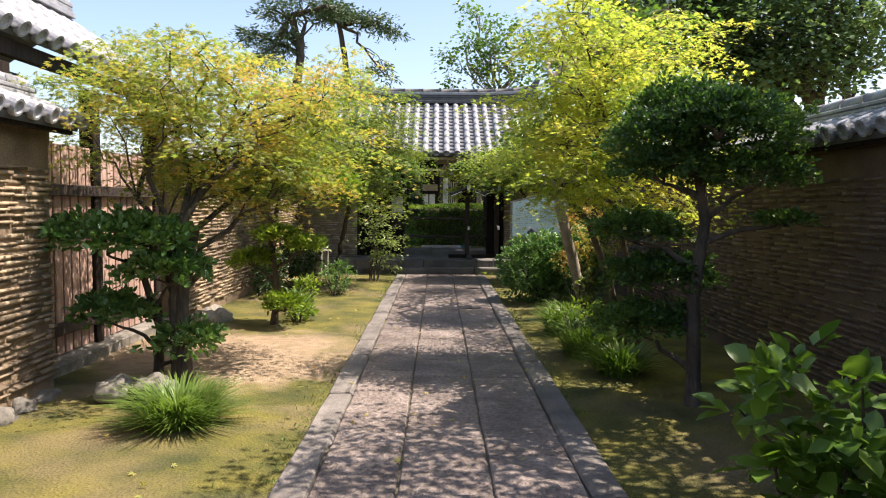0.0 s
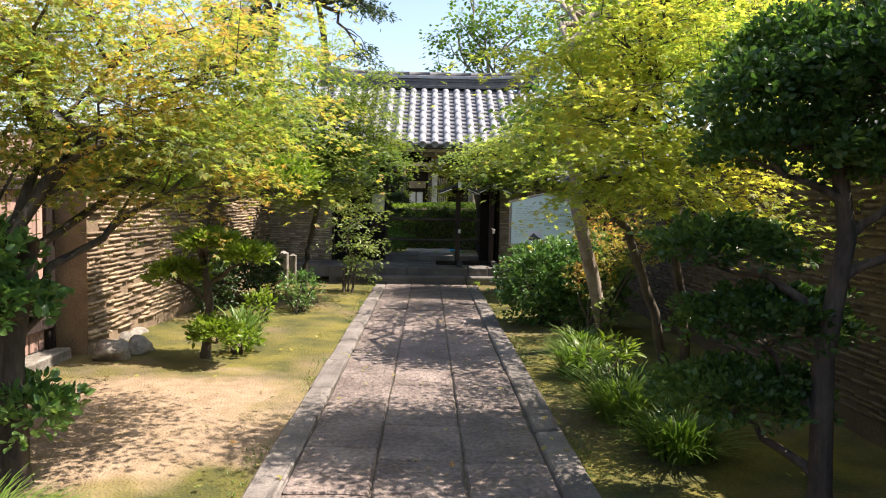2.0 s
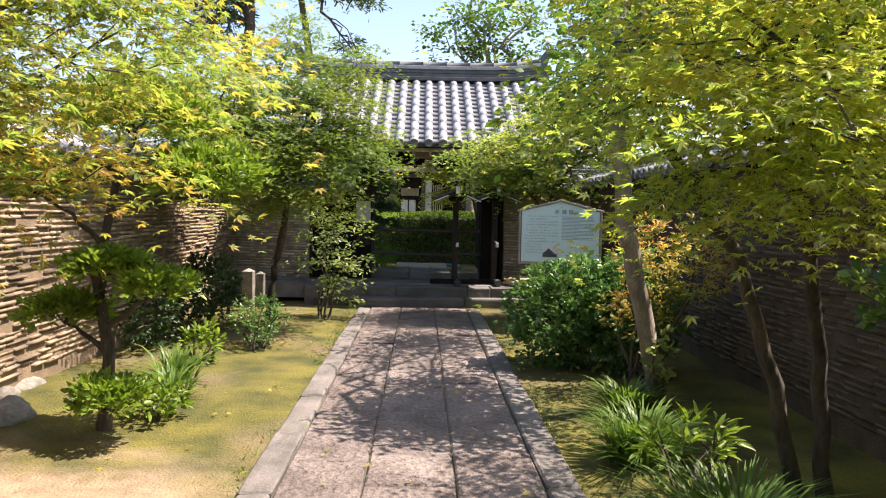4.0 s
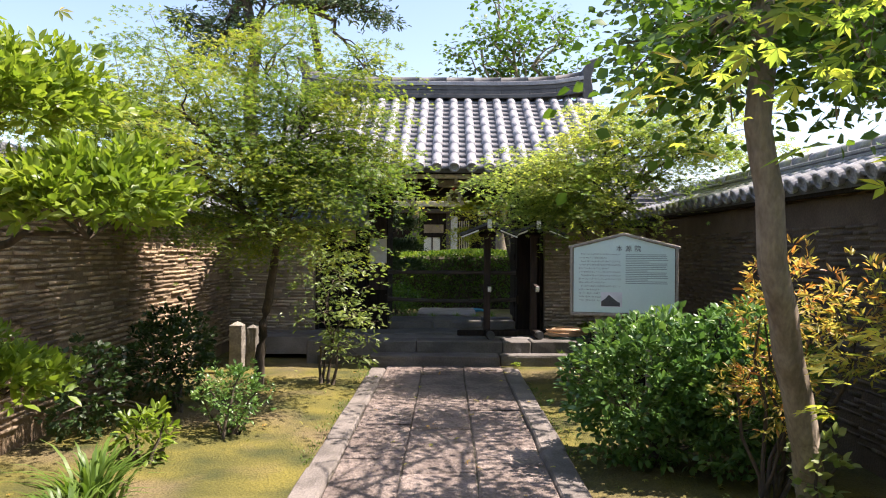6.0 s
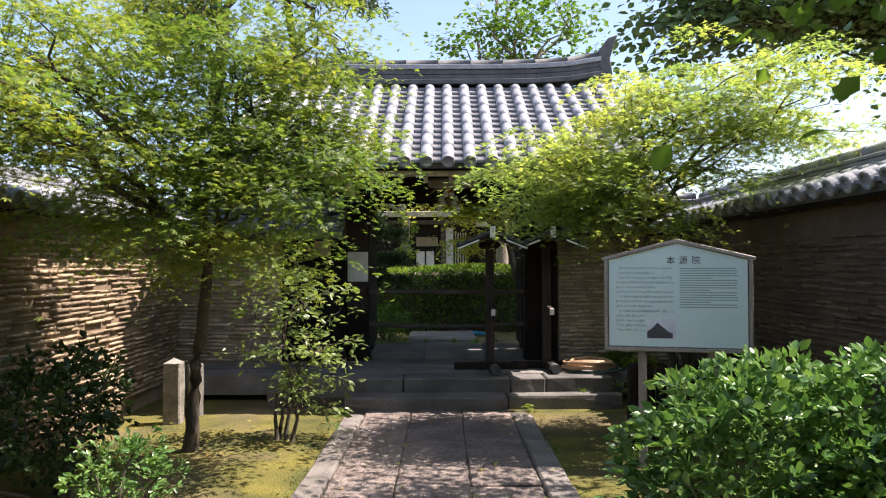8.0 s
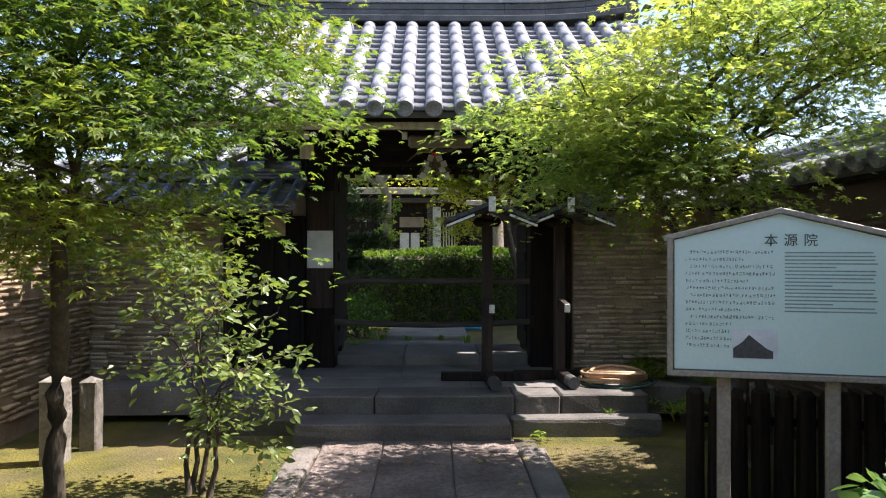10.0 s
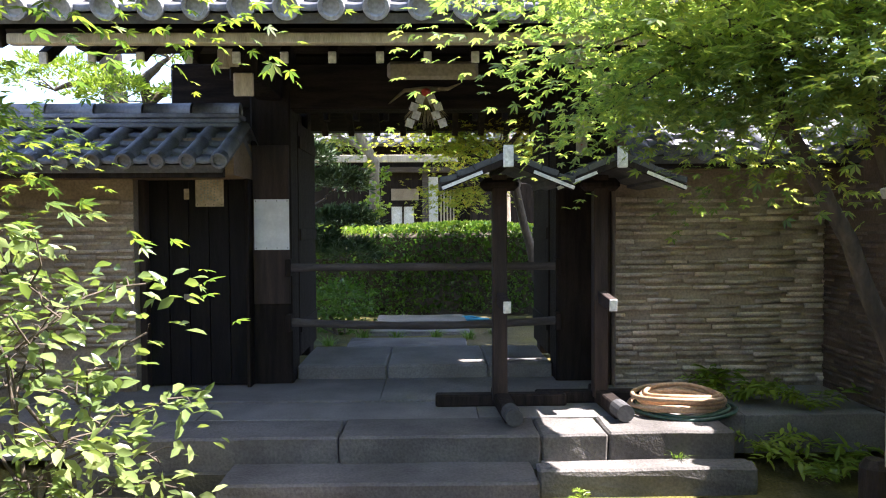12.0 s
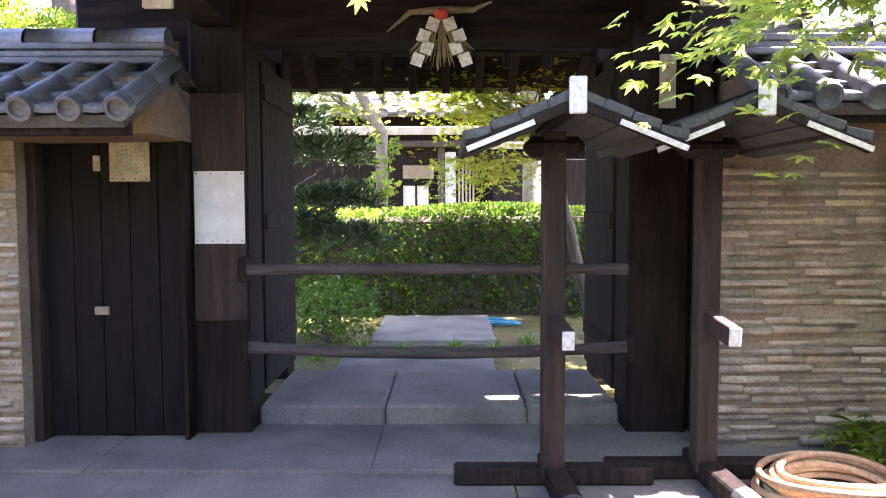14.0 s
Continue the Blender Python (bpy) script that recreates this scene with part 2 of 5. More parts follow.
L_BRIGHT = leaf_mat("bright_leaf", [(0.09, 0.16, 0.02), (0.18, 0.26, 0.03), (0.3, 0.37, 0.055)], 0.42, 0.4)
L_BROADLEAF = leaf_mat("broad_leaf", [(0.05, 0.12, 0.02), (0.09, 0.17, 0.025), (0.13, 0.22, 0.03)], 0.4, 0.35)
L_PALE = leaf_mat("pale_leaf", [(0.09, 0.14, 0.04), (0.18, 0.24, 0.075), (0.31, 0.36, 0.14)], 0.4, 0.32)
L_RED = leaf_mat("nandina_leaf", [(0.19, 0.24, 0.06), (0.34, 0.35, 0.09), (0.46, 0.37, 0.11), (0.5, 0.2, 0.07)], 0.5, 0.45)
# Paler and greyer than the dark leaf: distance haze put into the colour.
L_CAMPHOR = leaf_mat("hazy_camphor_leaf", [(0.06, 0.112, 0.045), (0.112, 0.18, 0.075), (0.195, 0.262, 0.12)], 0.35, 0.4)
L_GRASS = leaf_mat("grass_blade", [(0.06, 0.12, 0.02), (0.11, 0.19, 0.03), (0.2, 0.28, 0.07)], 0.4, 0.45)
L_PINE = leaf_mat("pine_needle", [(0.035, 0.07, 0.028), (0.063, 0.112, 0.042), (0.098, 0.14, 0.056)], 0.15, 0.5)


# mesh helpers --------------------------------------------------------------
def thing(name, label, category, at=(0, 0, 0), group="", kind=""):
    ob = new(name)
    ob.location = at
    return tagged(ob, label, category, group, kind)


def smooth_by(me, on=True):
    me.polygons.foreach_set("use_smooth", [on] * len(me.polygons))


def part(name, bm, material, parent=None, label="", smooth=False):
    """Links a bmesh as one mesh object under a thing or under a part (coordinates in the world)."""
    me = bpy.data.meshes.new(name)
    bm.normal_update()
    bm.to_mesh(me)
    bm.free()
    me.materials.append(material)
    smooth_by(me, smooth)
    ob = new(name, me)
    if parent is not None:
        ob.parent = parent
        ob.matrix_parent_inverse = place_of(parent).inverted()
    return tagged(ob, label)


def place_of(ob):
    m = ob.matrix_basis.copy()
    return place_of(ob.parent) @ ob.matrix_parent_inverse @ m if ob.parent else m


def shared(name, me, m, parent):
    """One more object on a mesh that others share."""
    ob = new(name, me)
    ob.parent = parent
    ob.matrix_parent_inverse = place_of(parent).inverted()
    ob.matrix_basis = m
    return ob


def box(x0, y0, z0, x1, y1, z1, bevel=0.0, bm=None):
    bm = bm or bmesh.new()
    r = bmesh.ops.create_cube(bm, size=1.0, matrix=Matrix.Translation(((x0 + x1) / 2, (y0 + y1) / 2, (z0 + z1) / 2)) @ Matrix.Diagonal((abs(x1 - x0), abs(y1 - y0), abs(z1 - z0), 1)))
    if bevel:
        es = list({e for v in r["verts"] for e in v.link_edges})
        bmesh.ops.bevel(bm, geom=es, offset=bevel, segments=1, affect="EDGES")
    return bm


def rough_box(x0, y0, z0, x1, y1, z1, bevel, wob, cuts=2):
    """A dressed stone: bevelled block with slightly uneven faces."""
    bm = box(x0, y0, z0, x1, y1, z1)
    bmesh.ops.subdivide_edges(bm, edges=bm.edges[:], cuts=cuts, use_grid_fill=True)
    for v in bm.verts:
        v.co += Vector((random.uniform(-wob, wob), random.uniform(-wob, wob), random.uniform(-wob, wob)))
    sharp = [e for e in bm.edges if e.calc_face_angle(0) > 1.0]
    if bevel and sharp:
        bmesh.ops.bevel(bm, geom=sharp, offset=bevel, segments=1, affect="EDGES")
    return bm


def beam(a, b, w, h, bevel=0.004, bm=None):
    """A squared timber from a to b."""
    bm = bm or bmesh.new()
    a, b = Vector(a), Vector(b)
    d = b - a
    q = d.to_track_quat("X", "Z").to_matrix().to_4x4()
    m = Matrix.Translation((a + b) / 2) @ q @ Matrix.Diagonal((d.length, w, h, 1))
    r = bmesh.ops.create_cube(bm, size=1.0, matrix=m)
    if bevel:
        es = list({e for v in r["verts"] for e in v.link_edges})
        bmesh.ops.bevel(bm, geom=es, offset=bevel, segments=1, affect="EDGES")
    return bm


def tube(points, radii, sides=7, bm=None, cap=True):
    """A tapered round limb through points."""
    bm = bm or bmesh.new()
    rings = []
    pts = [Vector(p) for p in points]
    for i, p in enumerate(pts):
        d = (pts[min(i + 1, len(pts) - 1)] - pts[max(i - 1, 0)])
        d = d.normalized() if d.length > 1e-6 else Vector((0, 0, 1))
        up = Vector((0, 0, 1)) if abs(d.z) < 0.9 else Vector((1, 0, 0))
        s = d.cross(up).normalized()
        u = s.cross(d)
        rings.append([bm.verts.new(p + radii[i] * (math.cos(a) * s + math.sin(a) * u)) for a in [2 * math.pi * k / sides for k in range(sides)]])
    for r0, r1 in zip(rings, rings[1:]):
        for k in range(sides):
            bm.faces.new((r0[k], r0[(k + 1) % sides], r1[(k + 1) % sides], r1[k]))
    if cap and sides > 2:
        bm.faces.new(rings[0])
        bm.faces.new(rings[-1][::-1])
    return bm


def fast_mesh(name, verts, faces, material):
    """A mesh from numpy arrays: verts (n, 3), faces (m, k)."""
    me = bpy.data.meshes.new(name)
    n, k = faces.shape
    me.vertices.add(len(verts))
    me.vertices.foreach_set("co", verts.astype(np.float32).ravel())
    me.loops.add(n * k)
    me.loops.foreach_set("vertex_index", faces.astype(np.int32).ravel())
    me.polygons.add(n)
    me.polygons.foreach_set("loop_start", np.arange(0, n * k, k, dtype=np.int32))
    me.update(calc_edges=True)
    me.materials.append(material)
    return me


# leaf shapes: unit leaves with the stalk at the origin, blade along y, face up z
def maple_shape():
    v, f = [], []
    for ang, ln in ((0, 1.0), (42, 0.86), (-42, 0.86), (88, 0.55), (-88, 0.55)):
        a = radians(ang)
        d, s = np.array([math.sin(a), math.cos(a), 0]), np.array([math.cos(a), -math.sin(a), 0])
        i = len(v)
        v += [d * 0.0, d * ln * 0.5 + s * 0.16 * ln, d * ln + np.array([0, 0, -0.12]), d * ln * 0.5 - s * 0.16 * ln]
        f.append((i, i + 1, i + 2, i + 3))
    return np.array(v), np.array(f)


def blade_shape(w=0.42):
    v = np.array([(0, 0, 0), (w / 2, 0.4, 0.06), (w * 0.33, 0.75, 0.02), (0, 1, -0.1), (-w * 0.33, 0.75, 0.02), (-w / 2, 0.4, 0.06), (0, 0.45, -0.02), (0, 0.75, -0.05)])
    return v, np.array([(0, 1, 6, 0), (1, 2, 7, 6), (2, 3, 7, 7), (0, 6, 5, 5), (6, 7, 4, 5), (7, 3, 4, 4)])


def leaf_faces(shape):
    v, f = shape
    tris = []
    for q in f:
        q = list(dict.fromkeys(q))
        tris.append((q[0], q[1], q[2]))
        if len(q) == 4:
            tris.append((q[0], q[2], q[3]))
    return v, np.array(tris)


MAPLE, ROUND, BLADE, BROAD, SLIM = leaf_faces(maple_shape()), leaf_faces(blade_shape(0.6)), leaf_faces(blade_shape(0.45)), leaf_faces(blade_shape(0.8)), leaf_faces(blade_shape(0.28))


def leaves_mesh(name, pos, out, sizes, shape, material, tilt=0.5, rng=None):
    """Leaves at pos, pointing along out (n, 3), faces mostly up."""
    rng = rng or np.random.default_rng(1)
    n = len(pos)
    v, f = shape
    y = out + rng.normal(0, 0.35, (n, 3))
    y /= np.linalg.norm(y, axis=1)[:, None] + 1e-9
    up = np.array([0, 0, 1.0]) + rng.normal(0, tilt, (n, 3))
    x = np.cross(y, up)
    x /= np.linalg.norm(x, axis=1)[:, None] + 1e-9
    z = np.cross(x, y)
    s = sizes[:, None, None]
    w = pos[:, None, :] + s * (v[None, :, 0:1] * x[:, None, :] + v[None, :, 1:2] * y[:, None, :] + v[None, :, 2:3] * z[:, None, :])
    faces = (np.arange(n)[:, None, None] * len(v) + f[None]).reshape(-1, 3)
    return fast_mesh(name, w.reshape(-1, 3), faces, material)


def add_leaves(name, parent, pos, out, sizes, shape, material, tilt=0.5, rng=None, label=""):
    ob = new(name, leaves_mesh(name, pos, out, sizes, shape, material, tilt, rng))
    ob.parent = parent
    ob.matrix_parent_inverse = place_of(parent).inverted()
    return tagged(ob, label)


def bent(a, b, n=5, sag=0.12, rng=None):
    """Points of a crooked limb from a to b."""
    a, b = Vector(a), Vector(b)
    L = (b - a).length
    pts = []
    for i in range(n + 1):
        k = i / n
        w = math.sin(k * math.pi) * L * sag
        pts.append(a.lerp(b, k) + Vector((rng.normal() * w * 0.6, rng.normal() * w * 0.6, w * 0.8 + rng.normal() * w * 0.3)))
    return pts


def tree(name, label, category, base, forks, blobs, material, bark=None, shape=MAPLE, size=0.055, sprays=60, per=26, flat=0.11, spread=0.24, trunk_r=0.05, seed=1, tilt=0.45, twig=0.005, stems=1, group=""):
    """A tree: a crooked trunk from base through forks, limbs into each crown mass, twigs that end in leaf sprays.
    blobs: (x, y, z, rx, ry, rz, weight) masses of the crown."""
    bark = bark or M_BARK
    rng = np.random.default_rng(seed)
    ob = thing(name, label, category, base, group)
    bm = bmesh.new()
    fork = Vector(forks[-1])
    for s in range(stems):
        off = Vector((rng.normal() * 0.06, rng.normal() * 0.06, 0)) if s else Vector()
        path = [Vector(base) + off - Vector((0, 0, 0.05))] + [Vector(p) + off * (1.5 + i) for i, p in enumerate(forks)]
        fine = []
        for p, q in zip(path, path[1:]):
            fine += [p.lerp(q, k / 4) + Vector((rng.normal() * 0.008, rng.normal() * 0.008, 0)) for k in range(4)]
        fine.append(path[-1])
        m = len(fine)
        r = [trunk_r * (1.35 if i == 0 else 1.12 if i == 1 else 1.0) * (1 - 0.45 * i / m) for i in range(m)]
        tube(fine, r, 9, bm)
    part("trunk", bm, bark, ob, smooth=True)
    P, O = [], []
    bl = bmesh.new()
    total = sum(b[6] for b in blobs)
    for bx, by, bz, rx, ry, rz, w in blobs:
        c = Vector((bx, by, bz))
        start = Vector(forks[rng.integers(max(0, len(forks) - 2), len(forks))])
        tip = c + Vector((0, 0, rz * 0.35))
        limb = bent(start, tip, 7, 0.1, rng)
        r0 = trunk_r * 0.5
        part("bough", tube(limb, [r0 * (1 - 0.11 * i) for i in range(8)], 6), bark, ob, smooth=True)
        count = max(4, int(sprays * w / total))
        arms = max(3, min(9, count // 4))
        for k in range(arms):
            # branches fan out from the bough, each ending in a flat tier of sprays
            a0 = 2.4 * k + rng.uniform(-0.4, 0.4)
            h = -0.85 + 1.75 * (k + rng.uniform(0.1, 0.9)) / arms
            reach = math.sqrt(max(0.12, 1 - h * h)) * rng.uniform(0.75, 1.08)
            end = c + Vector((math.cos(a0) * reach * rx, math.sin(a0) * reach * ry, h * rz))
            root = limb[2 + min(4, int((h + 0.9) * 2.6))]
            arm = bent(root, end, 6, 0.12, rng)
            tube(arm, [max(twig * 0.8, r0 * 0.36 * (1 - 0.14 * i)) for i in range(7)], 5, bl, False)
            m_ = max(1, round(count / arms))
            for q_ in range(m_):
                u = 1.0 - 0.72 * (q_ / max(1, m_)) ** 1.1
                i_ = min(5, int(u * 6))
                at = arm[i_].lerp(arm[i_ + 1], min(1.0, u * 6 - i_))
                along = (arm[-1] - arm[0]).normalized()
                side_ = Vector((-along.y, along.x, 0)) * (1 if q_ % 2 else -1)
                off = side_ * spread * rng.uniform(0.1, 0.75) + along * spread * rng.uniform(-0.1, 0.35)
                p = at + off + Vector((0, 0, rng.normal() * spread * 0.1 + (rng.random() < 0.12) * spread * 0.7))
                tube([at, at.lerp(p, 0.5) + Vector((0, 0, 0.012)), p], [twig * 0.6, twig * 0.5, twig * 0.3], 4, bl, False)
                away = np.array(off if off.length > 1e-4 else along)
                away[2] *= 0.3
                away /= np.linalg.norm(away) + 1e-6
                m = rng.integers(int(per * 0.4), int(per * 1.5) + 1)
                q = np.clip(rng.normal(size=(m, 3)), -1.8, 1.8) * (spread * 0.4, spread * 0.4, spread * 0.4 * flat)
                q += away * (q @ away)[:, None] * 0.5
                lean = rng.normal(0, 0.12, 2)
                q[:, 2] += q[:, 0] * lean[0] + q[:, 1] * lean[1] - 0.4 * (q[:, 0] ** 2 + q[:, 1] ** 2) / spread
                P.append(np.array(p) + q)
                o = q * (1, 1, 0.3) + away * spread * 0.4
                o[:, 2] -= 0.06 * spread
                O.append(o / (np.linalg.norm(o, axis=1)[:, None] + 1e-6))
    tagged(part("twig_growth", bl, bark, ob, smooth=True), kind="stuff")
    P, O = np.concatenate(P), np.concatenate(O)
    add_leaves("crown", ob, P, O, size * rng.uniform(0.65, 1.25, len(P)), shape, material, tilt, rng)
    return ob


def bush(name, label, category, base, blobs, material, shape=BLADE, size=0.06, n=1500, seed=1, stems=7, bark=None, shell=0.55, tilt=0.8, group=""):
    """A shrub: thin stems from the ground and leaves in the outer shell of its masses, pointing outwards."""
    rng = np.random.default_rng(seed)
    ob = thing(name, label, category, base, group)
    bm = bmesh.new()
    P, O = [], []
    total = sum(b[3] * b[5] for b in blobs)
    for bx, by, bz, rx, ry, rz in blobs:
        c = np.array((bx, by, bz))
        m = max(3, int(n * rx * rz / total / 6))
        d = rng.normal(size=(m, 3))
        d /= np.linalg.norm(d, axis=1)[:, None]
        rad = rng.uniform(shell ** 3, 1, m) ** (1 / 3)
        lump = np.array([0.86 + 0.34 * noise.noise(Vector(v) * 2.6 + Vector((seed, bx, bz))) for v in d])
        p = c + d * rad[:, None] * lump[:, None] * (rx, ry, rz)
        p6, d6 = np.repeat(p, 6, 0), np.repeat(d, 6, 0)
        star = rng.normal(0, 1.0, p6.shape) * (1, 1, 0.6)
        p6 = p6 + star * size * 0.22
        keep = p6[:, 2] > 0.02
        P.append(p6[keep])
        o = d6[keep] * (1, 1, 0.7) + star[keep] * 0.75
        o[:, 2] += 0.25
        O.append(o)
        for s in range(min(m, max(2, stems // len(blobs)))):
            e = d[s] * (rx * 0.75, ry * 0.75, rz * 0.75) + c
            s0 = Vector(base) + Vector((rng.normal() * 0.05, rng.normal() * 0.05, -0.03))
            tube(bent(s0, Vector(e), 4, 0.08, rng), [0.016, 0.013, 0.01, 0.008, 0.004], 5, bm)
    tagged(part("understory", bm, bark or M_BARK, ob, smooth=True), kind="stuff")
    P, O = np.concatenate(P), np.concatenate(O)
    add_leaves("foliage", ob, P, O, size * rng.uniform(0.6, 1.25, len(P)), shape, material, tilt, rng)
    return ob


def grass_tuft(name, label, base, radius, height, n, seed, material=None, width=0.009, group=""):
    """Arching strap blades from one crown."""
    rng = np.random.default_rng(seed)
    ob = thing(name, label, "grass", base, group)
    V, Fc = [], []
    bunches = [(V, Fc)] + [([], []) for _ in range(4)]
    for i in range(n):
        V, Fc = bunches[i % 5]
        a = rng.uniform(0, 2 * math.pi)
        r0 = radius * 0.5 * rng.uniform()
        h = height * rng.uniform(0.3, 1.1)
        reach = radius * rng.uniform(0.1, 1.0)
        a += rng.normal() * 0.15
        d, s = np.array([math.cos(a), math.sin(a), 0]), np.array([-math.sin(a), math.cos(a), 0])
        o = np.array(base) + d * r0
        k0 = len(V)
        for k in range(5):
            u = k / 4
            c = o + d * reach * u ** 1.7 + np.array([0, 0, h * (u * 1.25 - 0.5 * u ** 2.6)])
            w = width * (1 - u) ** 0.6 + 0.0006
            V += [c - s * w, c + s * w]
        for k in range(4):
            Fc.append((k0 + 2 * k, k0 + 2 * k + 1, k0 + 2 * k + 3, k0 + 2 * k + 2))
    for V, Fc in bunches:
        b = new("sward", fast_mesh("sward", np.array(V), np.array(Fc), material or L_GRASS))
        b.parent = ob
        b.matrix_parent_inverse = place_of(ob).inverted()
    return ob


def stone(name, label, c, r, seed, parent=None):
    rng = np.random.default_rng(seed)
    bm = bmesh.new()
    bmesh.ops.create_icosphere(bm, subdivisions=3, radius=1.0)
    for v in bm.verts:
        d = v.co.normalized()
        v.co = Vector(c) + Vector((d.x * r[0], d.y * r[1], d.z * r[2])) * (0.85 + 0.35 * noise.noise(d * 1.6 + Vector((seed, 0, seed))))
    ob = part(name, bm, M_STONE, parent, smooth=True)
    return tagged(ob, label, "rock") if parent is None else ob


# tiled roofs ---------------------------------------------------------------
def barrel_mesh(r, length, material):
    bm = bmesh.new()
    n = 8
    rows = []
    for y, k in ((0, 0.97), (length * 0.5, 1.0), (length, 1.01)):
        rows.append([bm.verts.new((r * k * math.cos(math.pi * i / n), y, r * k * math.sin(math.pi * i / n))) for i in range(n + 1)])
    for a, b in zip(rows, rows[1:]):
        for i in range(n):
            bm.faces.new((a[i], b[i], b[i + 1], a[i + 1]))
    bm.faces.new(rows[-1][::-1])
    me = bpy.data.meshes.new("barrel_tile")
    bm.normal_update()
    bm.to_mesh(me)
    bm.free()
    me.materials.append(material)
    smooth_by(me)
    return me


def pan_mesh(w, length, material):
    bm = bmesh.new()
    n = 4
    top = [[bm.verts.new(((i / n - 0.5) * w, y, 0.1 * w * (abs(i / n - 0.5) * 2) ** 2 + z)) for i in range(n + 1)] for y, z in ((0, -0.012), (length, 0.02))]
    low = [bm.verts.new(v.co + Vector((0, 0, -0.03))) for v in top[1]]
    for i in range(n):
        bm.faces.new((top[0][i], top[0][i + 1], top[1][i + 1], top[1][i]))
        bm.faces.new((top[1][i], top[1][i + 1], low[i + 1], low[i]))
    me = bpy.data.meshes.new("pan_tile")
    bm.normal_update()
    bm.to_mesh(me)
    bm.free()
    me.materials.append(material)
    smooth_by(me)
    return me


def disc_mesh(r, material):
    """Round eave tile end with a raised rim."""
    bm = bmesh.new()
    n = 16
    prof = ((0.0, 0.012), (0.62 * r, 0.012), (0.7 * r, 0.028), (0.98 * r, 0.028), (1.05 * r, 0.018), (1.05 * r, -0.03))
    rings = [[bm.verts.new((p * math.cos(2 * math.pi * i / n), y, p * math.sin(2 * math.pi * i / n))) for i in range(n)] for p, y in prof[1:]]
    mid = bm.verts.new((0, prof[0][1], 0))
    for i in range(n):
        bm.faces.new((mid, rings[0][(i + 1) % n], rings[0][i]))
        for a, b in zip(rings, rings[1:]):
            bm.faces.new((a[i], a[(i + 1) % n], b[(i + 1) % n], b[i]))
    bmesh.ops.recalc_face_normals(bm, faces=bm.faces[:])
    me = bpy.data.meshes.new("eave_disc")
    bm.to_mesh(me)
    bm.free()
    me.materials.append(material)
    return me


def slope(parent, ridge0, along, length, down, pitch=0.23, courses=6, pans=12, r=0.065, material=None):
    """One tiled roof slope: a deck, rows of barrel tiles, courses of pan tiles, round eave ends.
    ridge0: where the ridge begins; along: its direction; down: from ridge to eave."""
    u, dn = Vector(along).normalized(), Vector(down)
    run = dn.length
    v = dn.normalized()
    w = u.cross(v)
    if w.z < 0:
        w = -w
    rot = Matrix((u if u.cross(v).dot(w) > 0 else -u, v, w)).transposed().to_4x4()
    bm = bmesh.new()
    a, b = Vector(ridge0), Vector(ridge0) + u * length
    vs = [bm.verts.new(p - w * k) for k in (0.02, 0.07) for p in (a, b, b + dn, a + dn)]
    for f in ((0, 1, 2, 3), (7, 6, 5, 4), (0, 4, 5, 1), (1, 5, 6, 2), (2, 6, 7, 3), (3, 7, 4, 0)):
        bm.faces.new([vs[i] for i in f])
    bmesh.ops.recalc_face_normals(bm, faces=bm.faces[:])
    deck = part("roof_deck", bm, M_TILEDARK, parent)
    n = max(2, round(length / pitch))
    step = length / n
    cl, pl = run / courses, run / pans
    material = material or M_TILE
    bme, pme, dme = barrel_mesh(r, cl * 1.03, material), pan_mesh(step * 0.98, pl * 1.12, M_PANSHADE if material is M_TILE else material), disc_mesh(r, material)
    for i in range(n + 1):
        for k in range(courses):
            p = a + u * step * i + v * cl * k + w * 0.012
            shared("barrel_tile", bme, Matrix.Translation(p) @ rot @ pose(0, 0, 0, random.uniform(-0.2, 0.2), 0, random.uniform(-0.3, 0.3)), deck)
        p = a + u * step * i + v * (run + 0.012) + w * 0.018
        shared("eave_disc", dme, Matrix.Translation(p) @ rot, deck)
    for i in range(n):
        for k in range(pans):
            p = a + u * step * (i + 0.5) + v * pl * k + w * 0.004
            shared("pan_tile", pme, Matrix.Translation(p) @ rot, deck)
    return deck


def ridge_stack(parent, a, b, width, height, layers=4, cap_r=0.07, material=None):
    """Stacked flat ridge tiles with a round capping."""
    a, b = Vector(a), Vector(b)
    material = material or M_TILE
    h = height / layers
    ob = None
    for i in range(layers):
        w = width * (1 - 0.1 * i) + (0.03 if i % 2 == 0 else 0)
        up = Vector((0, 0, h * (i + 0.5)))
        o = part("ridge_course", beam(a + up, b + up, w, h * 0.9, 0.006), material, parent)
        ob = ob or o
    d = (b - a)
    n = max(2, int(d.length / 0.3))
    for i in range(n):
        p0, p1 = a.lerp(b, i / n), a.lerp(b, (i + 1) / n)
        up = Vector((0, 0, height + cap_r * 0.35))
        part("ridge_cap", tube([p0 + up, p1.lerp(p0, 0.04) + up], [cap_r * 0.95, cap_r], 10), material, parent, smooth=True)
    return ob


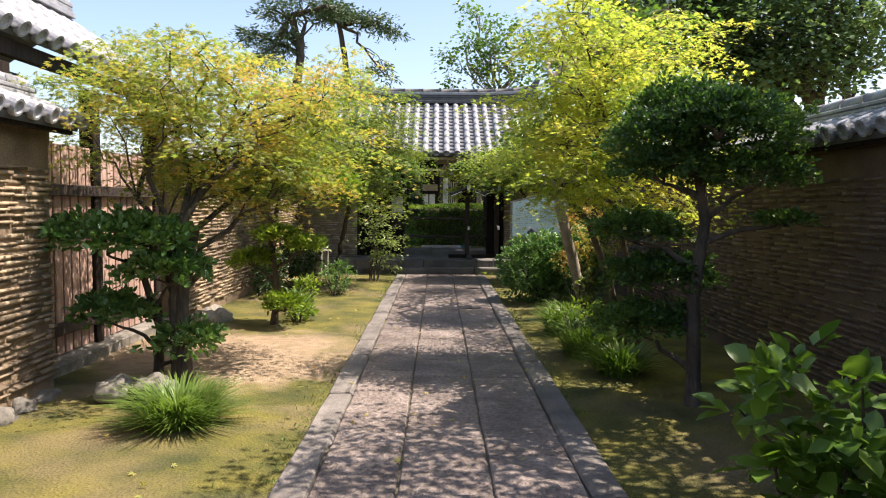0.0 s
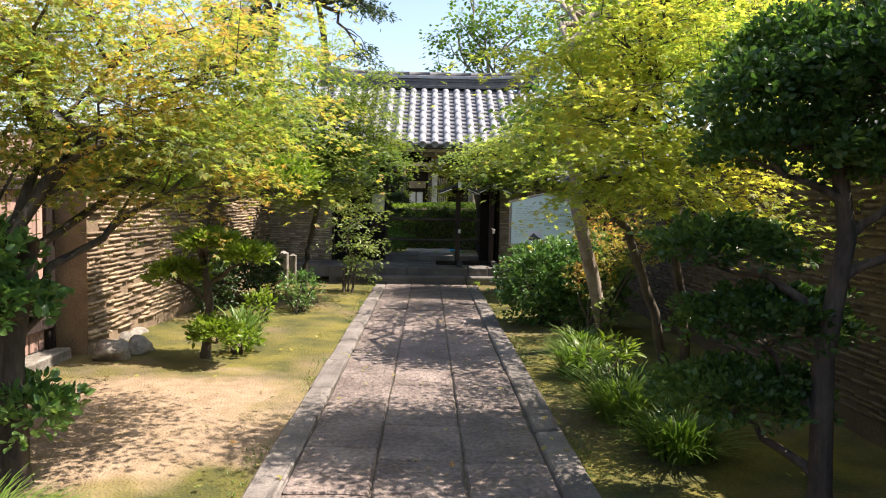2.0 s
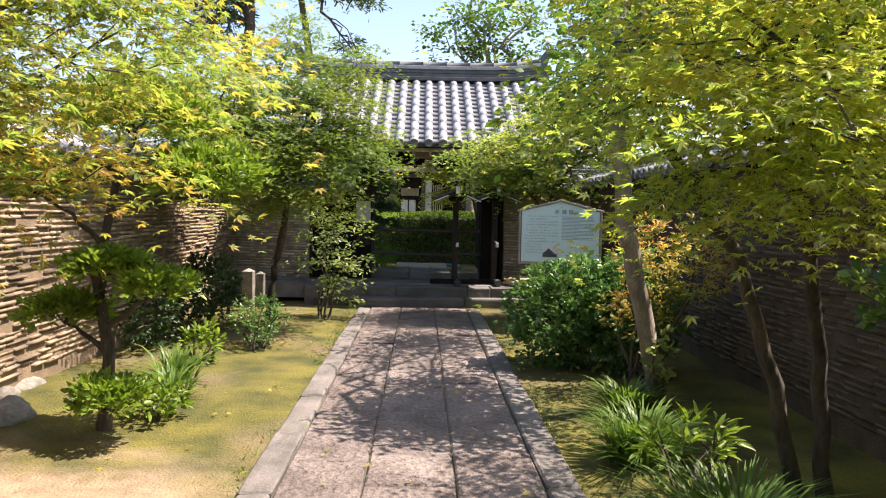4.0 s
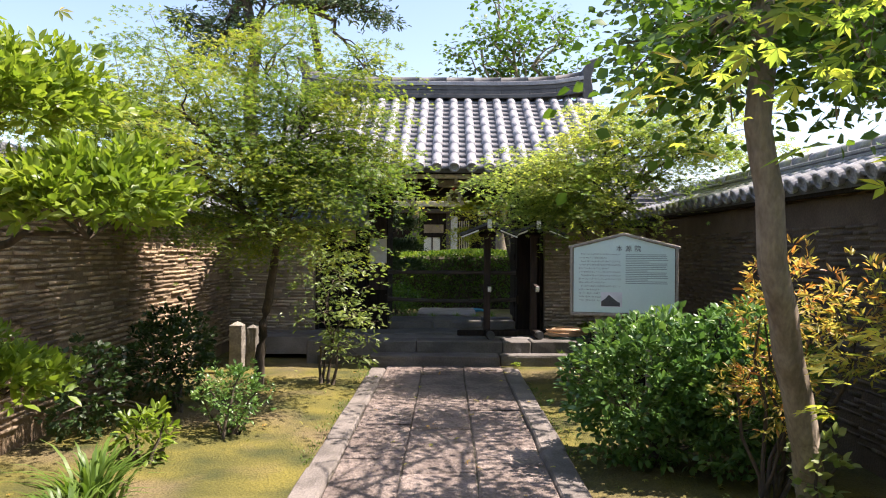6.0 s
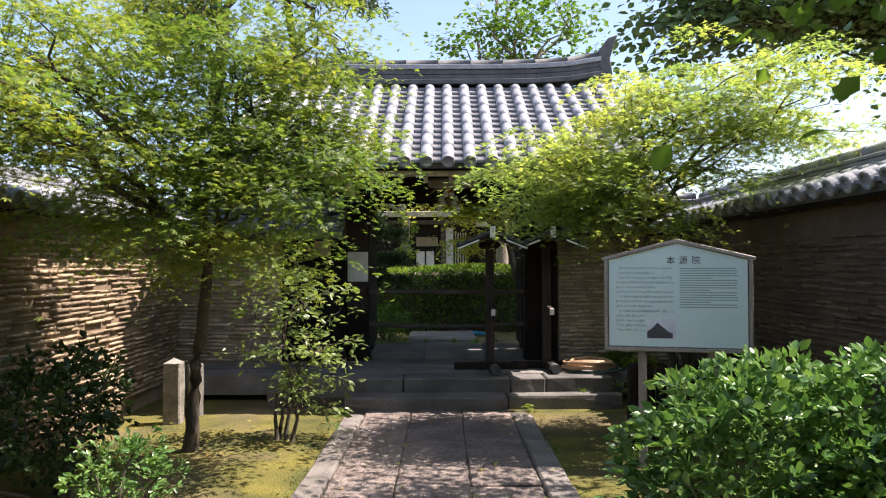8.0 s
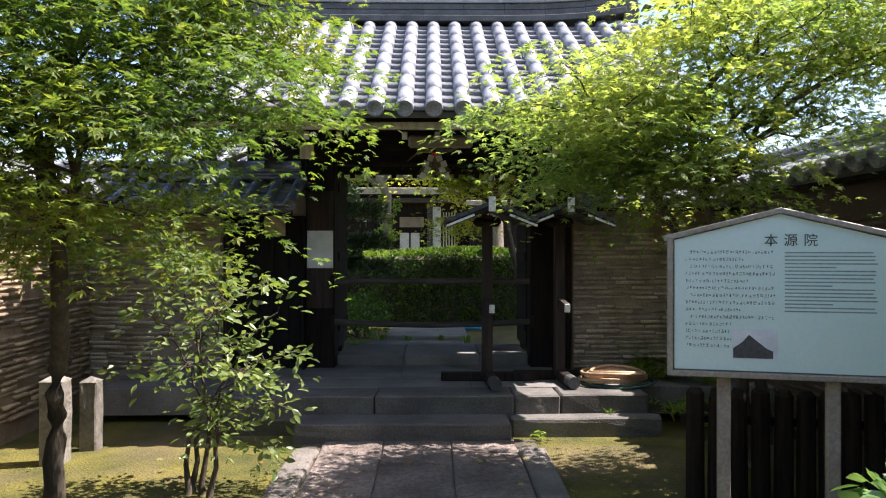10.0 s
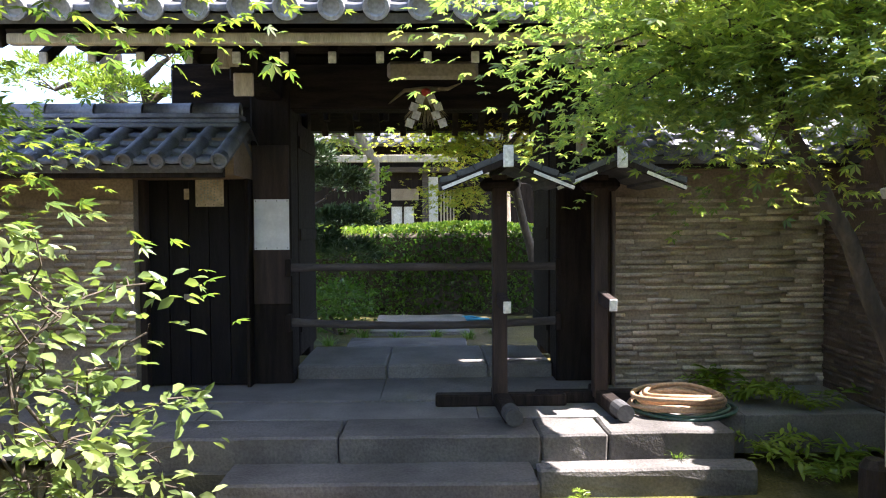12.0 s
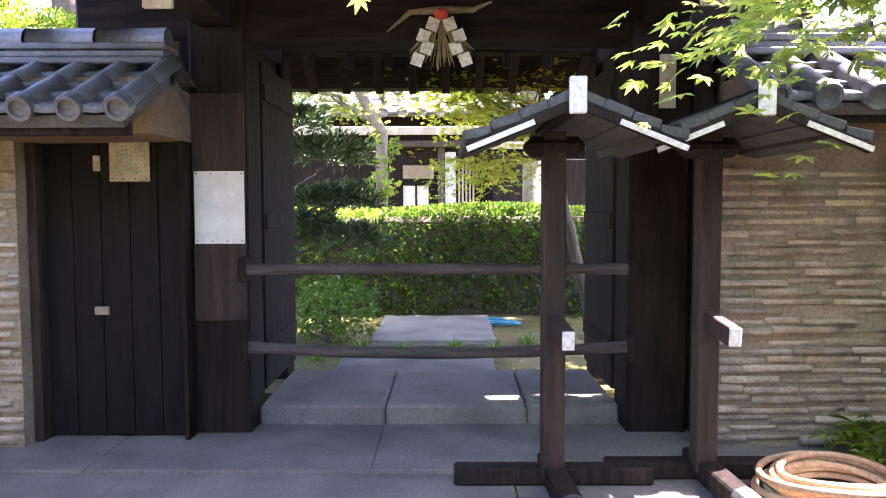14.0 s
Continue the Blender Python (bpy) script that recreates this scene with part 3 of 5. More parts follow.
# setting: ground, path, steps ----------------------------------------------
def make_ground():
    bm = bmesh.new()
    xs = [-2500, -200, -40, -12, -6] + [-4 + 0.2 * i for i in range(36)] + [3.4, 6, 12, 40, 200, 2500]
    ys = [-2500, -200, -40, -8, -3] + [-1 + 0.25 * i for i in range(64)] + [15.1, 17, 19, 30, 60, 200, 2500]
    grid = []
    for y in ys:
        row = []
        for x in xs:
            z = -0.012
            if -4 < x < 4 and -1 < y < 15:
                side = min(1.0, max(0.0, (abs(x - 0.05) - 0.95) / 0.5))
                z += side * 0.05 * (0.5 + noise.noise(Vector((x * 0.9, y * 0.9, 3)))) + side * 0.012 * noise.noise(Vector((x * 4, y * 4, 9)))
            row.append(bm.verts.new((x, y, z)))
        grid.append(row)
    for a, b in zip(grid, grid[1:]):
        for i in range(len(a) - 1):
            bm.faces.new((a[i], a[i + 1], b[i + 1], b[i]))
    return tagged(part("ground", bm, M_GROUND, smooth=True), "mossy yellow-green ground with bare sandy patches", "ground", kind="structure")


make_ground()
PX0, PX1 = -0.82, 0.95           # outer edges of the path
path = part("path", box(PX0 + 0.03, -3, -0.04, PX1 - 0.03, 15.08, -0.004), M_JOINT)
tagged(path, "straight garden path of worn granite slabs", "path", kind="structure")


def make_path():
    rng = random.Random(4)
    cols = ((PX0 + 0.18, -0.2), (-0.2, 0.29), (0.29, PX1 - 0.19))
    for ci, (x0, x1) in enumerate(cols):
        y = -3 + rng.uniform(0, 0.6)
        while y < 15.0:
            ln = rng.uniform(0.65, 1.15)
            y1 = min(y + ln, 15.05)
            if y1 - y > 0.2:
                g = 0.003 + rng.uniform(0, 0.004)
                part("slab", rough_box(x0 + g, y + g, -0.05, x1 - g, y1 - g, 0.012 + rng.uniform(-0.006, 0.01), 0.009, 0.005), M_SLAB, path)
            y = y1
    for x0, x1 in ((PX0, PX0 + 0.175), (PX1 - 0.185, PX1)):
        y = -3
        while y < 15.0:
            y1 = min(y + rng.uniform(0.7, 1.5), 14.75)
            if y1 - y > 0.15:
                part("kerb_stone", rough_box(x0, y + 0.006, -0.06, x1, y1 - 0.006, 0.03 + rng.uniform(-0.006, 0.008), 0.012, 0.005), M_KERB, path)
            y = y1
            if y >= 14.75:
                break


make_path()

Z1, Z2, Z3 = 0.14, 0.28, 0.39
Y1, Y2, Y3 = 14.99, 15.32, 16.78
steps = part("stone_steps", box(-1.55, Y1 + 0.28, -0.1, 1.8, 16.5, 0.1), M_JOINT)
tagged(steps, "low granite steps and landing before the gate", "steps", kind="structure")


def make_steps():
    rng = random.Random(7)
    # long worn treads in shade-darkened granite, with shorter blocks set back at the sunny end
    for x0, x1, y0, y1, z in ((-0.86, 0.74, Y1, Y2 + 0.02, Z1), (0.765, 1.92, Y1 + 0.2, Y2 + 0.03, Z1 - 0.005), (-1.7, -0.3, Y2, Y2 + 0.36, Z2), (-0.29, 0.79, Y2 - 0.01, Y2 + 0.36, Z2 + 0.003), (0.8, 1.16, Y2 + 0.015, Y2 + 0.37, Z2 - 0.004), (1.17, 1.86, Y2 + 0.03, Y2 + 0.37, Z2 + 0.004)):
        part("step_stone", rough_box(x0, y0, -0.05, x1, y1, z, 0.012, 0.0035, 4), M_STEPSHADE, steps)
    for y0, y1 in ((Y2 + 0.375, 16.1), (16.105, 16.8)):
        x = -2.6
        while x < 2.85:
            xe = min(x + rng.uniform(1.2, 1.9), 2.9)
            part("paving_stone", rough_box(x + 0.002, y0 + 0.002, 0.05, xe - 0.002, y1 - 0.002, Z2 + 0.012 * (y0 > 16) + rng.uniform(-0.002, 0.002), 0.004, 0.0015), M_STEP, steps)
            x = xe
    for x0, x1 in ((-0.78, -0.12), (-0.12, 0.62), (0.62, 1.1)):
        part("sill_stone", rough_box(x0 + 0.003, Y3, 0.05, x1 - 0.003, 17.62, Z3 + rng.uniform(-0.003, 0.003), 0.014, 0.003), M_STEP, steps)


make_steps()


# walls of mud with tile courses --------------------------------------------
def wall(name, label, x0, y0, x1, y1, top, face, grey=False, first=0.15, pieces=True, seed=3, stones=True, relief=1.0):
    """A thick mud wall from (x0, y0) to (x1, y1); face: unit vector of the seen side, on which thin courses stand proud."""
    f = Vector((*face, 0))
    a, b = Vector((x0, y0, 0)), Vector((x1, y1, 0))
    u = (b - a).normalized()
    L = (b - a).length
    bm = bmesh.new()
    c0, c1 = a - f * 0.42, b - f * 0.42
    vs = [bm.verts.new(p + Vector((0, 0, z))) for z in (-0.1, top) for p in (a, b, c1, c0)]
    for q in ((3, 2, 1, 0), (4, 5, 6, 7), (0, 1, 5, 4), (1, 2, 6, 5), (2, 3, 7, 6), (3, 0, 4, 7)):
        bm.faces.new([vs[i] for i in q])
    bmesh.ops.recalc_face_normals(bm, faces=bm.faces[:])
    ob = tagged(part(name, bm, {0: M_MUD, 1: M_GREYMUD, 2: M_EASTSHADEMUD}[int(grey)]), label, "wall", kind="structure")
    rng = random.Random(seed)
    material = {0: M_COURSE, 1: M_GREYCOURSE, 2: M_EASTSHADECOURSE}[int(grey)]
    rows = []
    z = first
    while z < top - 0.22:
        s = rng.uniform(-0.2, 0)
        while s < L:
            ln = rng.uniform(0.14, 0.34)
            s1 = min(s + ln, L)
            s0 = max(s, 0.0)
            if s1 - s0 > 0.04 and rng.random() > 0.09:
                rows.append((s0, s1, z + rng.uniform(-0.009, 0.009), rng.uniform(0.006, 0.038), rng.uniform(0.014, 0.03)))
            s += ln + rng.uniform(0.0, 0.015)
        z += 0.046
    V, Fc = [], []
    singles = []
    if pieces:
        nearest = sorted(range(len(rows)), key=lambda i: abs(rows[i][2] - 0.95) + 0.35 * abs(rows[i][0] - pieces))[:280]
        singles = set(nearest)
    for i, (s0, s1, z, out, h) in enumerate(rows):
        p0, p1 = a + u * (s0 + 0.003), a + u * (s1 - 0.003)
        w0, w1 = rng.uniform(-0.005, 0.005), rng.uniform(-0.005, 0.005)
        pts = []
        for k, (p, w) in enumerate(((p0, w0), (p0.lerp(p1, 0.5), rng.uniform(-0.006, 0.006)), (p1, w1))):
            for dz, o in ((0, -0.02), (0, out * 0.85 + w), (h, out + w), (h + 0.006, -0.02)):
                pts.append(p + f * (o if o < 0 else o * relief) + Vector((0, 0, z + dz)))
        quads = [(4 * k + j, 4 * k + j + 1, 4 * k + j + 5, 4 * k + j + 4) for k in range(2) for j in range(3)] + [(0, 3, 2, 1), (8, 9, 10, 11)]
        if i in singles:
            me = fast_mesh("wall_tile", np.array([tuple(p) for p in pts]), np.array(quads), material)
            o = new("wall_tile", me)
            o.parent = ob
        else:
            k0 = len(V)
            V += [tuple(p) for p in pts]
            Fc += [tuple(k0 + j for j in q) for q in quads]
    if V:
        o = new("wall_courses", fast_mesh("wall_courses", np.array(V), np.array(Fc), material))
        o.parent = ob
        tagged(o, "ragged thin clay courses", kind="stuff")
    if stones:
        s = 0.1
        k = 0
        while s < min(L, 1.5 if name.endswith("far") else L) - 0.1:
            r = rng.uniform(0.11, 0.2)
            p = a + u * (s + r) + f * 0.02
            if rng.random() < 0.35:
                s += 1.9 * r
                continue
            stone("footing_stone", "", (p.x, p.y, 0.02), (r if abs(u.x) > 0.5 else 0.12, r if abs(u.y) > 0.5 else 0.12, rng.uniform(0.05, 0.11)), seed * 50 + k, ob)
            s += 1.9 * r
            k += 1
    return ob


def wall_roof(name, label, a, b, half, eave_z, ridge_z, group="", pitch=0.22, r=0.06, material=None):
    """A tiled coping over a wall from a to b (x, y)."""
    a, b = Vector((*a, ridge_z)), Vector((*b, ridge_z))
    u = (b - a).normalized()
    s = Vector((u.y, -u.x, 0))
    ob = thing(name, label, "roof", (a.x, a.y, eave_z), group)
    for side in (1, -1):
        slope(ob, a, u, (b - a).length, s * side * half + Vector((0, 0, eave_z - ridge_z)), pitch, 2, 4, r, material)
    ridge_stack(ob, a + Vector((0, 0, 0.0)), b, 0.2, 0.1, 3, 0.06, material)
    for side in (1, -1):
        o = s * side * (half - 0.08) + Vector((0, 0, eave_z - ridge_z - 0.06))
        part("eave_board", beam(a + o, b + o, 0.05, 0.06), M_DARKWOOD, ob)
    bed = bmesh.new()
    beam(a + Vector((0, 0, -0.22)), b + Vector((0, 0, -0.2)), half * 0.9, 0.24, 0, bed)
    part("bedding", bed, M_MUD, ob)
    return ob


LX, RX = -2.9, 2.9
wall("wall_west_near", "tan mud wall with ragged layered clay courses", LX, -3.5, LX, 5.55, 1.9, (1, 0), pieces=7.8, seed=3)
wall("wall_west_far", "tan mud wall with ragged layered clay courses", LX - 0.1, 8.75, LX - 0.1, 16.4, 1.85, (1, 0), pieces=2.2, seed=5)
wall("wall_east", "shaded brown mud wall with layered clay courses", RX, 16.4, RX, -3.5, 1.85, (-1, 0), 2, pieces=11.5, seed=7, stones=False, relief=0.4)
wall("wall_gate_west", "grey-brown mud wall beside the side door", -3.4, 16.42, -1.8, 16.42, 1.8, (0, -1), True, pieces=1.2, seed=9, first=0.32, stones=False)
wall("wall_gate_east", "grey-brown mud wall beside the gate", 1.47, 16.42, 3.1, 16.42, 1.8, (0, -1), True, pieces=0.5, seed=11, first=0.32, stones=False)
wall_roof("wall_roof", "grey tiled coping along the mud wall", (LX - 0.2, -3.4), (LX - 0.2, 5.6), 0.42, 2.04, 2.19, "wall copings")
wall_roof("wall_roof", "grey tiled coping along the mud wall", (LX - 0.3, 8.7), (LX - 0.3, 16.0), 0.42, 1.9, 2.05, "wall copings")
wall_roof("wall_roof", "grey tiled coping along the mud wall", (RX + 0.2, 16.2), (RX + 0.2, -3.4), 0.36, 1.95, 2.09, "wall copings")
wall_roof("wall_roof", "grey tiled coping over the side door", (-3.3, 16.4), (-1.05, 16.4), 0.55, 1.8, 2.06, "wall copings", 0.19, 0.05, M_TILESHADE)
wall_roof("wall_roof", "grey tiled coping beside the gate", (1.5, 16.45), (3.1, 16.45), 0.5, 1.85, 2.1, "wall copings", 0.2, 0.055, M_TILESHADE)
closing = tagged(part("wall_south", box(-3.3, -4, -0.1, 3.2, -3.6, 2.0), M_MUD), "plain mud wall closing the lane", "wall", kind="structure")


# the gate ------------------------------------------------------------------
GX = 0.06                         # middle of the gate
RIDGE = Vector((GX - 2.05, 17.2, 3.74))


def make_gate():
    g = thing("temple_gate", "dark timber temple gate with a grey tiled gable roof", "gate", (GX, 17.2, Z2))
    for x0, x1 in ((-1.06, -0.78), (1.1, 1.4)):
        part("post", box(x0, 16.64, Z2, x1, 16.92, 2.75, 0.012), M_DARKWOOD, g)
    for x0, x1 in ((-1.04, -0.85), (1.16, 1.36)):
        part("post", box(x0, 17.82, Z2, x1, 18.02, 2.7, 0.01), M_DARKWOOD, g)
        part("tie_beam", box(x0 + 0.05, 16.9, 0.55, x1 - 0.05, 17.85, 0.68, 0.006), M_DARKWOOD, g)
        part("tie_beam", box(x0 + 0.05, 16.9, 2.2, x1 - 0.05, 17.85, 2.36, 0.006), M_DARKWOOD, g)
    part("board", box(-1.045, 16.618, 0.86, -0.79, 16.638, 1.98, 0.003), M_BROWNWOOD, g, "weathered brown board")
    part("lintel", box(-1.62, 16.66, 2.24, 2.0, 16.9, 2.56, 0.015), M_DARKBEAM, g)
    part("lintel", box(-1.3, 17.84, 2.42, 1.6, 18.0, 2.58, 0.01), M_DARKBEAM, g)
    part("head_board", box(-0.95, 17.28, 2.39, 1.25, 17.34, 2.72, 0.004), M_DARKBEAM, g)
    part("ceiling_board", box(-1.1, 16.9, 2.66, 1.4, 17.9, 2.7), M_DARKBEAM, g)
    for k in range(7):
        x = -0.72 + 0.26 * k
        part("cleat", box(x, 17.86, 2.33, x + 0.045, 17.98, 2.425, 0.004), M_DARKWOOD, g)
    # brackets that carry the eave purlin
    for x in (-0.92, 1.25):
        part("bracket", box(x - 0.09, 15.92, 2.3, x + 0.09, 16.66, 2.48, 0.01), M_DARKWOOD, g)
        part("bracket_tip", box(x - 0.06, 15.9, 2.2, x + 0.06, 15.925, 2.34, 0.006), M_PALEWOOD, g, "pale painted bracket end")
        part("bracket_tip", box(x - 0.16, 15.92, 2.37, x - 0.02, 15.945, 2.49, 0.008), M_PALEWOOD, g, "pale painted bracket end")
        part("bracket_block", box(x - 0.1, 15.93, 2.48, x + 0.1, 16.2, 2.58, 0.015), M_DARKWOOD, g)
    part("purlin", box(-1.95, 15.95, 2.5, 2.08, 16.12, 2.64, 0.01), M_DARKBEAM, g)
    part("purlin", box(-1.95, 18.2, 2.5, 2.08, 18.36, 2.64, 0.01), M_DARKBEAM, g)
    for x in (-0.92, 1.25):
        part("strut", box(x - 0.08, 17.12, 2.56, x + 0.08, 17.28, 3.5, 0.01), M_DARKWOOD, g)
    part("gable_board", box(-1.02, 16.9, 2.7, -0.98, 17.6, 3.2), M_DARKWOOD, g)
    # rafters with whitened ends
    x = -1.9
    while x < 2.05:
        part("rafter", beam((x, 17.2, 3.52), (x, 15.5, 2.345), 0.052, 0.062, 0.003), M_DARKWOOD, g)
        part("rafter", beam((x, 17.2, 3.52), (x, 18.95, 2.345), 0.06, 0.075, 0.003), M_DARKWOOD, g)
        part("rafter_end", box(x - 0.022, 15.478, 2.305, x + 0.022, 15.494, 2.368, 0.003), M_WHITE, g, "white painted rafter end")
        x += 0.262
    part("eave_board", box(GX - 2.0, 15.2, 2.345, GX + 2.0, 15.26, 2.4, 0.006), M_PALEWOOD, g, "pale weathered eave board")
    bm = bmesh.new()
    beam((GX, 15.22, 2.41), (GX, 17.2, 3.66), 4.02, 0.03, 0, bm)
    beam((GX, 19.18, 2.41), (GX, 17.2, 3.66), 4.02, 0.03, 0, bm)
    part("soffit", bm, M_DARKBEAM, g)
    slope(g, RIDGE, (1, 0, 0), 4.1, (0, -2.2, -1.28), 0.217, 8, 15, 0.064)
    slope(g, RIDGE, (1, 0, 0), 4.1, (0, 2.2, -1.28), 0.217, 4, 6, 0.064)
    # ridge, rising gently to its ends
    n = 10
    for i in range(n):
        for j in range(4):
            def lift(k):
                s = abs(2 * k / n - 1)
                return 0.1 * s ** 5
            p0 = RIDGE + Vector((-0.02 + 4.14 * i / n, 0, 0.02 + 0.065 * j + lift(i)))
            p1 = RIDGE + Vector((-0.02 + 4.14 * (i + 1) / n, 0, 0.02 + 0.065 * j + lift(i + 1)))
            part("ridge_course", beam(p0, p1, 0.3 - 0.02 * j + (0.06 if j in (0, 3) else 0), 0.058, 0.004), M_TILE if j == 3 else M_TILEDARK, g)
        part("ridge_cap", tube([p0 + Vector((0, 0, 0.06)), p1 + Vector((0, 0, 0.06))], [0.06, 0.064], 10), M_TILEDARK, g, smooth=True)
    for sx, x in ((-1, RIDGE.x - 0.03), (1, RIDGE.x + 4.13)):
        bm = bmesh.new()
        prof = ((0, -0.12), (0.1, -0.16), (0.13, 0.1), (0.1, 0.3), (0.16, 0.48), (0.2, 0.6), (0.08, 0.56), (-0.03, 0.42), (-0.03, 0.0))
        front = [bm.verts.new((x + sx * p, 17.05, 3.76 + q)) for p, q in prof]
        back = [bm.verts.new((x + sx * p, 17.35, 3.76 + q)) for p, q in prof]
        bm.faces.new(front)
        bm.faces.new(back[::-1])
        for i in range(len(prof)):
            bm.faces.new((front[i], front[(i + 1) % len(prof)], back[(i + 1) % len(prof)], back[i]))
        bmesh.ops.recalc_face_normals(bm, faces=bm.faces[:])
        bmesh.ops.bevel(bm, geom=bm.edges[:], offset=0.012, segments=1, affect="EDGES")
        part("ridge_ornament", bm, M_TILEDARK, g, "grey curled ridge-end tile")
        # verge tiles stepping down the gable
        for k in range(9):
            c = RIDGE + Vector((0, -2.2, -1.28)) * (k / 9 + 0.05)
            part("verge_tile", tube([(x - sx * 0.12, c.y, c.z + 0.03), (x + sx * 0.13, c.y, c.z - 0.01)], [0.062, 0.066], 9), M_TILE, g, smooth=True)
        part("barge_board", beam((x - sx * 0.02, 17.2, 3.58), (x - sx * 0.02, 15.2, 2.4), 0.05, 0.16), M_DARKWOOD, g)
        part("barge_board", beam((x - sx * 0.02, 17.2, 3.58), (x - sx * 0.02, 19.2, 2.4), 0.05, 0.16), M_DARKWOOD, g)
    # open door leaves, swung inwards
    for x0, x1 in ((-0.86, -0.79), (1.1, 1.17)):
        leaf = part("door_leaf", box(x0, 17.0, 0.42, x1, 17.8, 2.2, 0.006), M_DARKWOOD, g, "dark plank door leaf standing open")
        for z in (0.6, 1.3, 2.0):
            part("door_rail", box(x0 - 0.012, 17.02, z, x1 + 0.012, 17.78, z + 0.09, 0.004), M_DARKWOOD, leaf)
    for x0, x1 in ((1.42, 1.46),):
        part("jamb_board", box(x0, 16.5, Z2, x1, 16.7, 2.2, 0.004), M_DARKWOOD, g)
    part("jamb_board", box(1.385, 16.68, Z2, 1.5, 16.74, 2.24, 0.004), M_DARKWOOD, g)
    part("jamb_board", box(-1.12, 16.68, 1.8, -1.04, 16.74, 2.24, 0.004), M_DARKWOOD, g)
    return g


gate = make_gate()


def make_side_door():
    d = thing("door_1", "closed black plank side door in the gate wall", "door", (-1.42, 16.6, Z2), kind="structure")
    for k in range(5):
        x = -1.76 + 0.14 * k
        part("plank", box(x, 16.58, Z2 + 0.02, x + 0.136, 16.62, 1.78, 0.003), M_BLACKDOOR, d)
    part("door_frame", box(-1.8, 16.5, Z2, -1.755, 16.66, 1.85, 0.005), M_BROWNWOOD, d)
    part("door_head", box(-1.8, 16.5, 1.76, -1.05, 16.66, 1.86, 0.005), M_DARKWOOD, d)
    part("door_frame", box(-1.075, 16.52, Z2, -1.052, 16.7, 1.85, 0.004), M_DARKWOOD, d)
    part("door_backing", box(-1.8, 16.63, Z2, -1.06, 16.66, 1.85), M_DARKWOOD, d)
    part("door_latch", box(-1.52, 16.565, 0.9, -1.45, 16.58, 0.94, 0.002), M_SIGNFRAME, d, "small grey metal plate")
    for x in (-1.84, -1.2):
        part("bracket_end", box(x, 16.28, 1.74, x + 0.055, 16.3, 1.775, 0.003), M_WHITE, d, "white painted timber end")


make_side_door()


def sheet(name, label, x0, x1, y, z0, z1, material, lines, rows_, cat, pins=True, ink=None):
    s = thing(name, label, cat, ((x0 + x1) / 2, y, z0))
    part("sheet", box(x0, y - 0.004, z0, x1, y, z1), material, s)
    rng = random.Random(len(name) + lines)
    if lines:
        bm = bmesh.new()
        for k in range(lines):
            x = x0 + (x1 - x0) * (0.15 + 0.7 * (k + 0.5) / lines)
            zt = z1 - (z1 - z0) * rng.uniform(0.1, 0.2)
            for j in range(rows_):
                if rng.random() < 0.85:
                    zz = zt - (z1 - z0) * 0.7 * j / rows_
                    box(x - 0.005, y - 0.0055, zz - 0.008, x + 0.005, y - 0.0045, zz, 0, bm)
        part("writing", bm, ink or M_PALEINK, s, "faint unreadable writing")
    if pins:
        for i in range(4):
            for z in (z0 + 0.012, z1 - 0.012):
                x = x0 + 0.012 + (x1 - x0 - 0.024) * i / 3
                part("pin", box(x - 0.003, y - 0.009, z - 0.003, x + 0.003, y - 0.003, z + 0.003), M_INK, s)
    return s


sheet("notice_sheet", "white notice sheet pinned to the gate post board", -1.035, -0.79, 16.616, 1.245, 1.6, M_PAPER, 6, 9, "notice", True, M_PAPER)
sheet("wooden_notice", "old yellowed wooden notice on the side door", -1.43, -1.235, 16.576, 1.55, 1.77, M_OLDPAPER, 6, 8, "notice", True)
sheet("name_plate", "small cream name plate on the side door", -1.51, -1.475, 16.576, 1.6, 1.675, M_OLDPAPER, 0, 0, "plate", False)
sheet("caution_plate", "narrow red and white caution plate on the gate post", 1.24, 1.32, 16.634, 1.9, 2.16, M_PALEWOOD, 1, 6, "plate", False, M_RED)


def make_tablet():
    p = thing("name_board", "long weathered wooden name board under the eave", "name board", (0.15, 15.9, 2.3))
    part("panel", box(-0.05, 15.86, 2.29, 0.5, 15.9, 2.4, 0.02), M_SIGNFRAME, p)


make_tablet()


